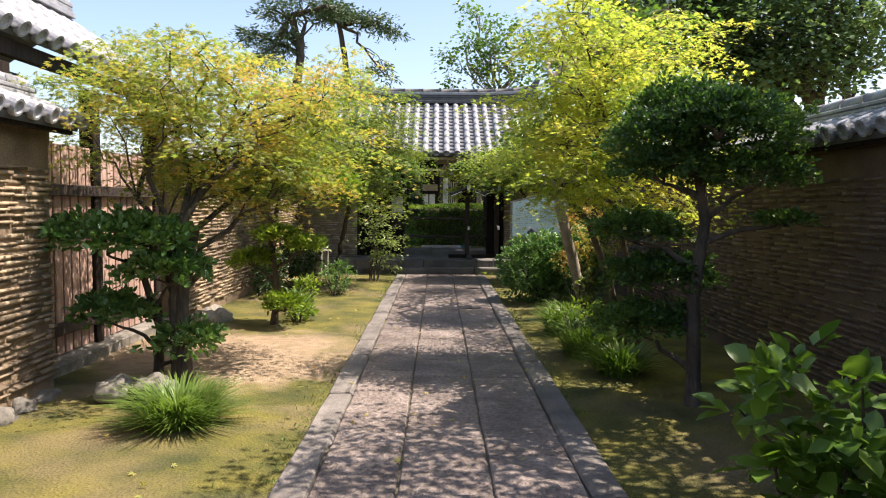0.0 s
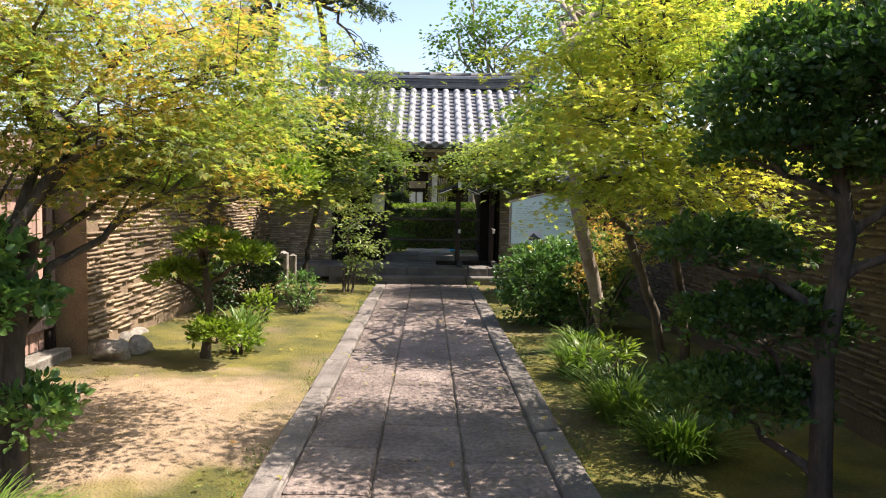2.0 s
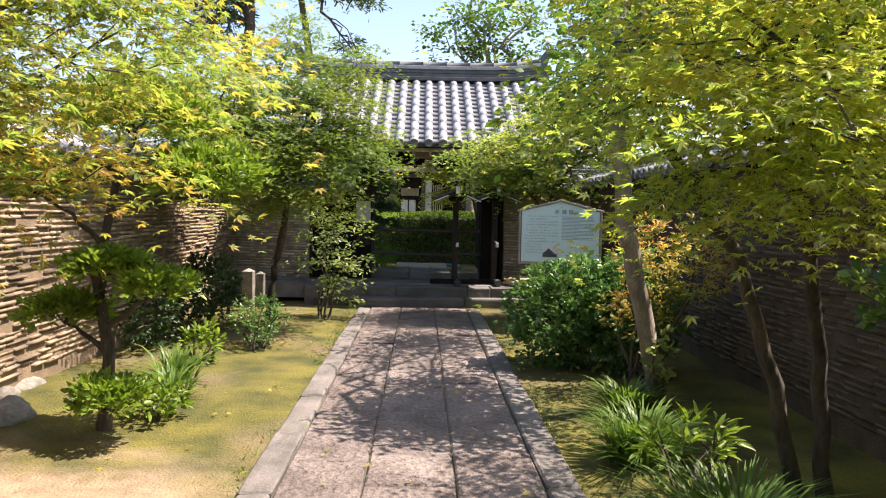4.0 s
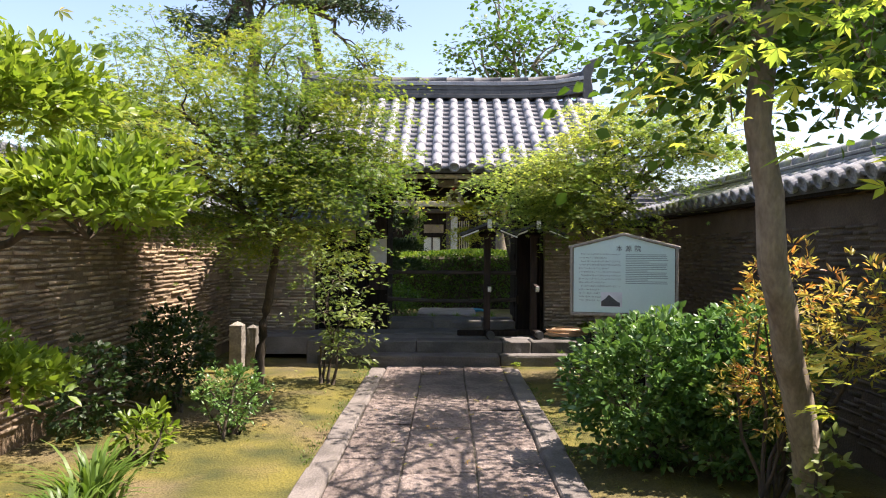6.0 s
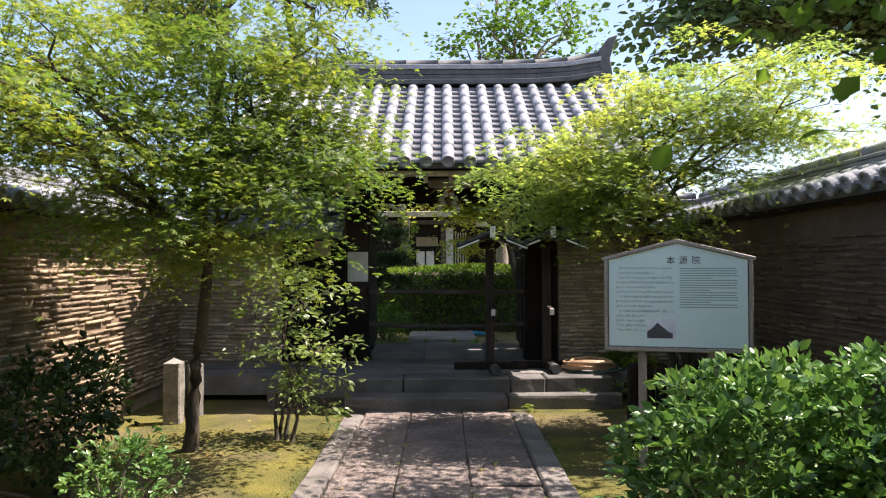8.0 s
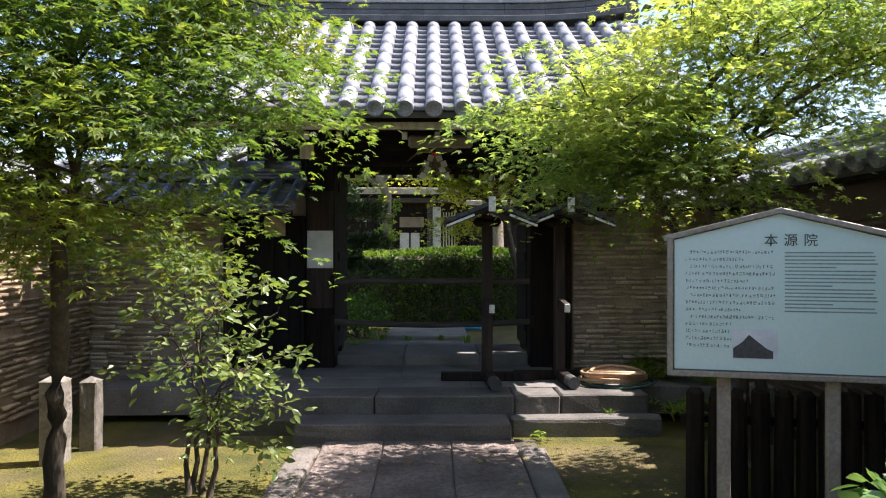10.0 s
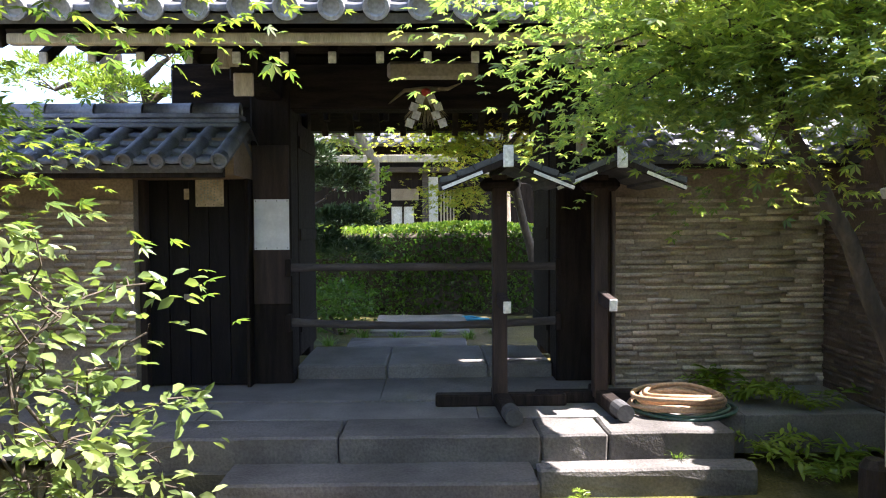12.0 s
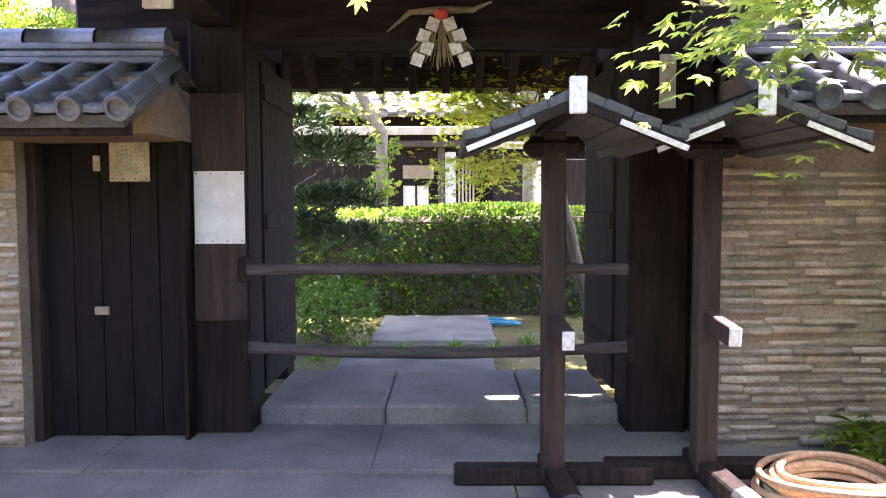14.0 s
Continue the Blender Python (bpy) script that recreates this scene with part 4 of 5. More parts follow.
def make_shimenawa():
    """Straw ornament with folded white paper and a red fruit, hung on the lintel."""
    c = Vector((0.18, 16.6, 2.3))
    o = thing("straw_ornament", "straw festival ornament with white folded paper and a red fruit", "ornament", c)
    rng = np.random.default_rng(8)
    bm = bmesh.new()
    for k in range(70):
        a = rng.uniform(-0.9, 0.9)
        end = c + Vector((math.sin(a) * 0.2, -0.05 + rng.normal() * 0.015, -0.05 - math.cos(a) * 0.17 * rng.uniform(0.6, 1.1)))
        tube([c + Vector((rng.normal() * 0.02, -0.03, 0.02)), c.lerp(end, 0.5) + Vector((0, -0.02, 0.01)), end], [0.003, 0.0025, 0.001], 4, bm, False)
    part("straw", bm, M_STRAW, o)
    for side in (-1, 1):
        bm = bmesh.new()
        pts = [c + Vector((side * (0.03 + 0.03 * (i % 2) + 0.12 * i * 0.12), -0.075, 0.01 - 0.055 * i)) for i in range(4)]
        for p in pts:
            beam(p, p + Vector((side * 0.02, 0, -0.055)), 0.004, 0.055, 0, bm)
        part("paper_streamer", bm, M_WHITE, o, "white zigzag folded paper")
    bm = bmesh.new()
    bmesh.ops.create_icosphere(bm, subdivisions=2, radius=0.035, matrix=Matrix.Translation(c + Vector((0, -0.07, 0.03))) @ Matrix.Diagonal((1, 1, 0.85, 1)))
    part("fruit", bm, M_RED, o, "red fruit", smooth=True)
    bm = tube([c + Vector((-0.26, -0.02, -0.04)), c + Vector((-0.15, -0.03, 0.05)), c + Vector((0, -0.03, 0.06)), c + Vector((0.15, -0.03, 0.06)), c + Vector((0.24, -0.02, 0.1))], [0.004, 0.014, 0.02, 0.014, 0.004], 7)
    part("rope", bm, M_STRAW, o, smooth=True)


make_shimenawa()


def make_barrier():
    b = thing("gate_barrier", "two dark poles barring the gate opening", "barrier", (0.1, 16.55, 0.7))
    for z, sag in ((1.12, 0.0), (0.735, -0.03)):
        pts = [(-0.77 + 1.86 * k / 8, 16.58, z + sag * math.sin(math.pi * k / 8)) for k in range(9)]
        part("pole", tube(pts, [0.03 - 0.003 * (k % 2) for k in range(9)], 10), M_RAIL, b, smooth=True)
    for x in (-0.79, 1.1):
        for z in (1.06, 0.67):
            part("holder", box(x - 0.02, 16.54, z, x + 0.02, 16.66, z + 0.12, 0.005), M_DARKWOOD, b)


make_barrier()


def make_stand(x, y, group):
    """A standing post on a cross foot under its own little gable roof."""
    s = thing("roofed_stand", "dark wooden post on a cross foot with a small shingled gable", "stand", (x, y, Z2), group)
    part("post", box(x - 0.045, y - 0.045, Z2 + 0.04, x + 0.045, y + 0.045, 1.72, 0.006), M_BROWNWOOD, s)
    part("cross_foot", box(x - 0.4, y + 0.0, Z2, x + 0.42, y + 0.09, Z2 + 0.075, 0.01), M_DARKWOOD, s)
    part("foot_beam", beam((x, y + 0.15, Z2 + 0.05), (x + 0.03, y - 0.42, Z2 + 0.05), 0.085, 0.09, 0.008), M_DARKWOOD, s)
    part("foot_cap", tube([(x + 0.025, y - 0.36, Z2 + 0.06), (x + 0.035, y - 0.5, Z2 + 0.06)], [0.052, 0.05], 14), M_TILEDARK, s, "grey rounded metal cap", smooth=False)
    part("arm", beam((x, y, 0.965), (x + 0.02, y - 0.26, 0.93), 0.05, 0.075, 0.004), M_BROWNWOOD, s)
    part("arm_tip", beam((x + 0.02, y - 0.262, 0.93), (x + 0.0208, y - 0.272, 0.929), 0.046, 0.07, 0.002), M_WHITE, s, "white painted arm end")
    zt = 1.8
    for side in (-1, 1):
        n = 4
        for k in range(n):
            x0, x1 = x + side * 0.37 * k / n, x + side * 0.37 * (k + 1) / n
            z0, z1 = zt - 0.15 * k / n - 0.02 * (k / n) ** 2, zt - 0.15 * (k + 1) / n + 0.015 * ((k + 1) / n - 0.5)
            part("roof_board", beam((x0, y - 0.05, z0), (x1, y - 0.05, z1), 0.95, 0.035, 0.004), M_TILEDARK, s)
        part("barge_strip", beam((x + side * 0.02, y - 0.53, zt - 0.045), (x + side * 0.36, y - 0.53, zt - 0.185), 0.02, 0.035, 0.003), M_DARKWOOD, s)
        part("barge_tip", beam((x + side * 0.14, y - 0.545, zt - 0.1), (x + side * 0.36, y - 0.545, zt - 0.188), 0.008, 0.018, 0.0), M_WHITE, s, "white edge strip")
    part("ridge_beam", box(x - 0.025, y - 0.54, zt - 0.06, x + 0.025, y + 0.45, zt + 0.02, 0.005), M_DARKWOOD, s)
    part("ridge_tip", box(x - 0.028, y - 0.56, zt - 0.075, x + 0.028, y - 0.541, zt + 0.045, 0.004), M_WHITE, s, "white painted ridge end")
    part("bolster", box(x - 0.12, y - 0.06, 1.62, x + 0.12, y + 0.06, 1.7, 0.03), M_DARKWOOD, s)


make_stand(0.63, 15.95, "roofed stands")
make_stand(1.27, 16.02, "roofed stands")


def make_hose(name, label, c, r, turns, rad, material, seed, h=0.02):
    rng = np.random.default_rng(seed)
    o = thing(name, label, "hose", c)
    pts = []
    n = turns * 28
    for i in range(n):
        k = i / n
        a = 2 * math.pi * turns * k
        rr = r * (1 + 0.13 * math.sin(3.7 * turns * k + seed) + 0.09 * math.sin(11 * k + seed) + 0.05 * math.sin(2 * a + 5 * k))
        pts.append((c[0] + rr * math.cos(a) * (1 + 0.05 * math.sin(a)), c[1] + rr * 0.8 * math.sin(a), c[2] + rad + h * turns * k + 0.012 * math.sin(a * 2 + seed)))
    part("coil", tube(pts, [rad] * n, 8), material, o, smooth=True)
    return o


make_hose("garden_hose", "dark green hose coiled flat on the step", (1.72, 15.78, Z2), 0.27, 4, 0.012, M_GREENHOSE, 2, 0.006)
make_hose("garden_hose", "tan rubber hose coiled on the step", (1.7, 15.78, Z2 + 0.025), 0.235, 9, 0.014, M_HOSE, 5, 0.0095)


# signboard -----------------------------------------------------------------
def make_sign():
    a, b = Vector((1.295, 13.08, 0)), Vector((2.24, 12.83, 0))
    u = (b - a).normalized()
    W = (b - a).length
    ang = math.degrees(math.atan2(u.y, u.x))
    s = thing("information_board", "pale green information board in a brown frame on two posts", "signboard", (1.7, 13.0, 0))
    T = Matrix.Translation(a) @ pose(0, 0, 0, 0, 0, ang)

    def add(name, bm, material, label="", par=None):
        bmesh.ops.transform(bm, matrix=T, verts=bm.verts[:])
        return part(name, bm, material, par or s, label)

    z0, z1, zt = 0.84, 1.48, 1.6
    bm = bmesh.new()
    prof = ((0.02, z0 + 0.02), (W - 0.02, z0 + 0.02), (W - 0.02, z1 - 0.005), (W / 2, zt - 0.005), (0.02, z1 - 0.005))
    f = [bm.verts.new((x, 0.0, z)) for x, z in prof]
    k = [bm.verts.new((x, 0.03, z)) for x, z in prof]
    bm.faces.new(f)
    bm.faces.new(k[::-1])
    for i in range(5):
        bm.faces.new((f[i], k[i], k[(i + 1) % 5], f[(i + 1) % 5]))
    bmesh.ops.recalc_face_normals(bm, faces=bm.faces[:])
    panel = add("panel", bm, M_BOARD, "pale green panel")
    for p, q in (((0, z0), (W, z0)), ((0, z0 - 0.012), (0, z1 + 0.01)), ((W, z0 - 0.012), (W, z1 + 0.01)), ((-0.03, z1 + 0.002), (W / 2 + 0.004, zt + 0.012)), ((W / 2 - 0.004, zt + 0.012), (W + 0.03, z1 + 0.002))):
        add("frame", beam((p[0], 0.01, p[1]), (q[0], 0.01, q[1]), 0.06, 0.026, 0.003), M_SIGNFRAME)
    for x in (0.25, W - 0.25):
        add("post", box(x - 0.03, 0.035, -0.1, x + 0.03, 0.085, z0 + 0.3, 0.006), M_SIGNFRAME)
    # heading: three characters
    for i, ch in enumerate("本源院"):
        cu = bpy.data.curves.new("heading", "FONT")
        cu.body, cu.size, cu.extrude, cu.align_x = ch, 0.062, 0.0006, "CENTER"
        o = new("heading_character", cu)
        dg = bpy.context.evaluated_depsgraph_get()
        me = bpy.data.meshes.new_from_object(o.evaluated_get(dg))
        bpy.data.objects.remove(o)
        me.transform(T @ Matrix.Translation((W / 2 - 0.04 + 0.085 * i, -0.002, 1.45)) @ pose(0, 0, 0, 90, 0, 0))
        me.materials.clear()
        me.materials.append(M_INK)
        h = new("heading_character", me)
        h.parent = s
        h.matrix_parent_inverse = place_of(s).inverted()
    rng = random.Random(3)
    bm = bmesh.new()
    for r in range(14):
        z = 1.41 - 0.034 * r
        x = 0.07 + (0.02 if r in (0, 2, 6, 9) else 0)
        end = W / 2 - 0.03 if r < 10 else W / 2 - 0.22
        if r in (1, 4, 8):
            end -= rng.uniform(0.1, 0.22)
        while x < end:
            w = rng.uniform(0.008, 0.015)
            for q in range(4):
                if rng.random() < 0.55:
                    box(x + rng.uniform(0, 0.4) * w, -0.0015, z + 0.0042 * q, x + w * rng.uniform(0.6, 1.0), -0.0003, z + 0.0042 * q + 0.0016, 0, bm)
            for q in range(2):
                if rng.random() < 0.65:
                    xx = x + rng.uniform(0.05, 0.9) * w
                    z_ = z + rng.uniform(-0.001, 0.006)
                    box(xx, -0.0016, z_, xx + 0.0015, -0.0002, z_ + rng.uniform(0.006, 0.012), 0, bm)
            x += w + 0.003
    add("text_block", bm, M_INK, "close lines of small dark writing")
    bm = bmesh.new()
    for r in range(17):
        z = 1.412 - 0.017 * r
        box(W / 2 + 0.02, -0.0014, z, W - (0.08 if r % 5 != 4 else 0.25) - rng.uniform(0, 0.02), -0.0003, z + 0.006, 0, bm)
    add("text_block", bm, M_PALEINK, "fine pale lines of small writing")
    add("picture", box(W / 2 - 0.21, -0.0016, 0.915, W / 2 - 0.01, -0.0002, 1.055), M_PAPER, "small photograph of a roofed hall")
    bm = bmesh.new()
    xs, zs = W / 2 - 0.205, 0.92
    pts = [(0, 0), (0.175, 0), (0.175, 0.035), (0.15, 0.045), (0.1, 0.085), (0.07, 0.11), (0.04, 0.075), (0, 0.045)]
    vs = [bm.verts.new((xs + p, -0.0024, zs + q)) for p, q in pts]
    bm.faces.new(vs)
    r = bmesh.ops.extrude_face_region(bm, geom=bm.faces[:])
    for v in r["geom"]:
        if isinstance(v, bmesh.types.BMVert):
            v.co.y += 0.001
    bmesh.ops.recalc_face_normals(bm, faces=bm.faces[:])
    add("picture_roof", bm, M_TILEDARK, "dark roof shape in the photograph")


make_sign()


# planting, west side -------------------------------------------------------
tree("maple_tree", "maple with yellow-green leaves turning orange", "tree", (-2.0, 5.7, 0), [(-2.05, 5.75, 0.7), (-1.98, 5.7, 1.25)],
     [(-2.55, 6.0, 2.25, 0.55, 0.5, 0.45, 1.1), (-2.0, 5.6, 2.4, 0.55, 0.6, 0.5, 1.1), (-1.45, 5.8, 2.05, 0.6, 0.7, 0.5, 1.3), (-1.15, 6.6, 2.2, 0.5, 0.7, 0.45, 1.1),
      (-1.85, 6.3, 1.75, 0.6, 0.5, 0.3, 0.9), (-1.25, 7.3, 2.45, 0.5, 0.5, 0.35, 0.8), (-2.3, 6.7, 2.3, 0.6, 0.6, 0.5, 0.9), (-1.3, 6.5, 1.6, 0.42, 0.4, 0.16, 0.35)],
     L_MAPLE, size=0.037, sprays=205, per=150, spread=0.42, tilt=0.32, trunk_r=0.06, seed=11, stems=2, group="maples")
tree("maple_tree", "tall maple with fine green and yellowing leaves", "tree", (-1.87, 13.5, 0), [(-1.8, 13.42, 0.45), (-1.68, 13.2, 0.95), (-1.52, 12.9, 1.5), (-1.58, 12.7, 2.1)],
     [(-1.9, 12.6, 2.3, 0.8, 0.8, 0.6, 1.4), (-1.2, 12.6, 2.5, 0.65, 0.7, 0.6, 1.3), (-1.5, 12.7, 3.25, 0.45, 0.5, 0.5, 0.9), (-0.7, 12.8, 2.25, 0.45, 0.45, 0.3, 0.9),
      (-2.3, 12.4, 2.9, 0.4, 0.5, 0.5, 0.7), (-1.2, 12.5, 1.75, 0.65, 0.6, 0.35, 1.0), (-2.2, 12.9, 1.75, 0.6, 0.6, 0.4, 0.9), (-0.75, 12.8, 2.85, 0.3, 0.35, 0.35, 0.4), (-2.65, 11.5, 2.4, 0.45, 0.6, 0.5, 1.0), (-2.1, 11.6, 2.45, 0.45, 0.5, 0.35, 0.8), (-2.3, 10.8, 2.35, 0.35, 0.45, 0.25, 0.6)],
     L_MAPLED, size=0.038, sprays=320, per=150, spread=0.42, trunk_r=0.055, tilt=0.32, seed=12, group="maples")


def pads(name, label, base, trunk, blobs, material, size, n, seed, shape=BLADE, trunk_r=0.045, bark=None):
    """A cloud-pruned tree: bare crooked trunk, limbs, and clipped pads of leaves."""
    rng = np.random.default_rng(seed)
    o = thing(name, label, "tree", base)
    bm = bmesh.new()
    path_ = [Vector(base) - Vector((0, 0, 0.05))] + [Vector(p) for p in trunk]
    fine = []
    for p, q in zip(path_, path_[1:]):
        fine += [p.lerp(q, k / 3) for k in range(3)]
    fine.append(path_[-1])
    m = len(fine)
    tube(fine, [trunk_r * (1.3 if i == 0 else 1) * (1 - 0.5 * i / m) for i in range(m)], 9, bm)
    part("trunk", bm, bark or M_BARK, o, smooth=True)
    bl = bmesh.new()
    P, O = [], []
    total = sum(b[3] * b[4] for b in blobs)
    for bx, by, bz, rx, ry, rz in blobs:
        near = min(fine[1:], key=lambda p: (p - Vector((bx, by, bz - 0.25))).length)
        part("bough", tube(bent(near, (bx, by, bz - rz * 0.4), 5, 0.08, rng), [trunk_r * 0.5 * (1 - 0.13 * i) for i in range(6)], 6), bark or M_BARK, o, smooth=True)
        for k in range(5):
            e = (bx + rng.uniform(-0.7, 0.7) * rx, by + rng.uniform(-0.7, 0.7) * ry, bz)
            tube(bent((bx, by, bz - rz * 0.4), e, 3, 0.08, rng), [0.01, 0.008, 0.006, 0.003], 5, bl, False)
        c = int(n * rx * ry / total / 7)
        d = rng.normal(size=(c, 3))
        d /= np.linalg.norm(d, axis=1)[:, None]
        d[:, 2] = np.where(d[:, 2] < -0.25, -d[:, 2], d[:, 2])
        lump = np.array([0.88 + 0.45 * noise.noise(Vector(v) * 2.8 + Vector((seed, bx, bz))) for v in d])
        rad = rng.uniform(0.45, 1, c) ** 0.5
        lump = np.repeat(lump * rng.uniform(0.86, 1.12, c), 7)
        rad, d = np.repeat(rad, 7), np.repeat(d, 7, 0)
        star = rng.normal(0, 1.0, d.shape) * (1, 1, 0.55)
        P.append(np.array((bx, by, bz)) + d * (rad * lump)[:, None] * (rx, ry, rz) + star * size * 0.25)
        O.append(d * 0.8 + star * 0.7 + (0, 0, 0.35))
    tagged(part("twig_growth", bl, bark or M_BARK, o, smooth=True), kind="stuff")
    P, O = np.concatenate(P), np.concatenate(O)
    add_leaves("foliage", o, P, O, size * rng.uniform(0.65, 1.2, len(P)), shape, material, 1.3, rng)
    return o


pads("camellia_tree", "dark glossy camellia clipped into tiers beside the wall", (-2.25, 5.9, 0), [(-2.2, 5.85, 0.45), (-2.3, 5.8, 0.85)],
     [(-2.5, 5.6, 1.15, 0.52, 0.45, 0.24), (-2.05, 5.65, 0.9, 0.38, 0.35, 0.2), (-2.5, 5.7, 0.58, 0.35, 0.3, 0.18), (-1.95, 5.75, 0.35, 0.3, 0.28, 0.18), (-2.1, 5.6, 1.15, 0.3, 0.3, 0.2)], L_BUSH, 0.06, 6500, 21, shape=ROUND)
pads("clipped_tree", "small tree clipped into rounded bright green tiers", (-1.96, 8.8, 0), [(-1.9, 8.75, 0.5), (-1.98, 8.75, 1.0), (-1.85, 8.75, 1.6)],
     [(-1.3, 8.75, 1.6, 0.42, 0.4, 0.27), (-1.75, 8.8, 2.0, 0.5, 0.45, 0.28), (-2.2, 8.6, 1.55, 0.28, 0.28, 0.18), (-1.55, 8.6, 0.95, 0.26, 0.26, 0.13), (-1.9, 8.7, 1.05, 0.3, 0.3, 0.15), (-2.2, 8.8, 0.75, 0.3, 0.3, 0.15), (-1.75, 8.4, 0.28, 0.24, 0.24, 0.16)], L_BRIGHT, 0.058, 17000, 22, shape=BLADE)
tree("sasanqua_shrub", "airy evergreen shrub with pale sunlit leaves", "shrub", (-1.2, 13.9, 0), [(-1.15, 13.9, 0.4)],
     [(-1.0, 13.85, 1.15, 0.32, 0.35, 0.16, 1.0), (-0.85, 13.8, 0.75, 0.26, 0.28, 0.16, 1.0), (-1.3, 13.75, 0.8, 0.35, 0.35, 0.3, 1.0), (-0.95, 13.9, 0.4, 0.35, 0.3, 0.25, 1.0), (-1.25, 13.8, 1.4, 0.25, 0.25, 0.2, 0.6)],
     L_PALE, shape=BLADE, size=0.068, sprays=105, per=13, flat=0.6, spread=0.14, trunk_r=0.018, seed=24, tilt=0.7, stems=4)
bush("round_shrub", "small rounded dark green shrub in the moss", "shrub", (-1.6, 11.7, 0), [(-1.6, 11.7, 0.3, 0.32, 0.32, 0.3)], L_BUSH, size=0.04, n=1500, seed=25)
bush("leafy_plant", "low leafy green plant by the wall", "shrub", (-1.98, 10.95, 0), [(-1.98, 10.95, 0.18, 0.25, 0.22, 0.2)], L_BRIGHT, size=0.075, n=260, seed=26, shell=0.3)
bush("leafy_plant", "low leafy green plant beside the clipped tree", "shrub", (-1.7, 9.05, 0), [(-1.68, 9.05, 0.15, 0.2, 0.2, 0.17)], L_BRIGHT, size=0.07, n=240, seed=27, shell=0.3)
grass_tuft("grass_tuft", "long-bladed bright grass clump on the moss", (-1.68, 4.75, 0), 0.42, 0.34, 1300, 31, width=0.006)
grass_tuft("grass_tuft", "arching strap-leaved plant by the path edge", (-1.95, 10.15, 0), 0.4, 0.34, 120, 32, width=0.014)
grass_tuft("grass_tuft", "arching strap-leaved plant in the moss", (-1.75, 9.5, 0), 0.35, 0.32, 90, 33, width=0.012)
for i, (c, r) in enumerate((((-2.0, 5.2, 0.1), (0.22, 0.16, 0.16)), ((-2.35, 5.35, 0.08), (0.18, 0.15, 0.12)), ((-2.72, 8.6, 0.08), (0.2, 0.17, 0.13)), ((-2.6, 8.9, 0.06), (0.14, 0.2, 0.12)))):
    stone("garden_stone", "rough grey field stone half sunk in moss", c, r, 70 + i)

# planting, east side -------------------------------------------------------
bush("hydrangea_shrub", "leafy shrub with broad green leaves in shade", "shrub", (1.5, 2.75, 0), [(1.45, 2.8, 0.66, 0.36, 0.35, 0.32), (1.6, 2.65, 0.36, 0.33, 0.3, 0.28)], L_BROADLEAF, shape=BROAD, size=0.1, n=620, seed=41, shell=0.4, tilt=0.5)
pads("clipped_tree", "dark evergreen clipped into a broad cap and lower tiers", (1.85, 5.25, 0), [(1.83, 5.25, 0.8), (1.88, 5.2, 1.35), (1.8, 5.2, 1.8)],
     [(1.5, 5.1, 1.86, 0.4, 0.42, 0.28), (2.1, 5.1, 1.9, 0.5, 0.5, 0.36), (1.55, 5.1, 1.68, 0.38, 0.38, 0.2), (2.15, 5.1, 1.64, 0.45, 0.4, 0.22), (1.8, 5.4, 2.12, 0.5, 0.45, 0.24), (1.5, 5.6, 1.25, 0.4, 0.4, 0.2), (1.68, 5.5, 0.9, 0.46, 0.42, 0.22), (1.55, 5.5, 0.55, 0.44, 0.42, 0.2), (2.4, 5.1, 1.35, 0.22, 0.2, 0.07), (1.8, 4.75, 1.98, 0.42, 0.4, 0.24)], L_DARK, 0.036, 48000, 42, shape=ROUND, trunk_r=0.055)
tree("maple_tree", "bright yellow-green maple, sun shining through", "tree", (2.0, 7.3, 0), [(1.9, 7.25, 0.7), (1.75, 7.1, 1.3), (1.45, 6.9, 1.8)],
     [(1.1, 6.4, 2.3, 0.5, 0.55, 0.5, 1.4), (1.5, 6.3, 2.7, 0.5, 0.5, 0.5, 1.2), (1.95, 6.6, 2.25, 0.55, 0.5, 0.5, 1.2), (1.2, 6.6, 3.1, 0.32, 0.35, 0.5, 0.8), (1.3, 6.3, 1.65, 0.5, 0.5, 0.3, 0.9),
      (2.3, 7.4, 2.6, 0.5, 0.7, 0.5, 0.6), (1.0, 6.6, 1.9, 0.35, 0.35, 0.3, 0.7), (2.25, 8.0, 2.6, 0.4, 0.4, 0.4, 0.5), (1.9, 6.4, 1.5, 0.4, 0.4, 0.2, 0.5)],
     L_MAPLEY, size=0.037, sprays=200, per=135, spread=0.42, tilt=0.32, trunk_r=0.04, seed=43, stems=2, group="maples")
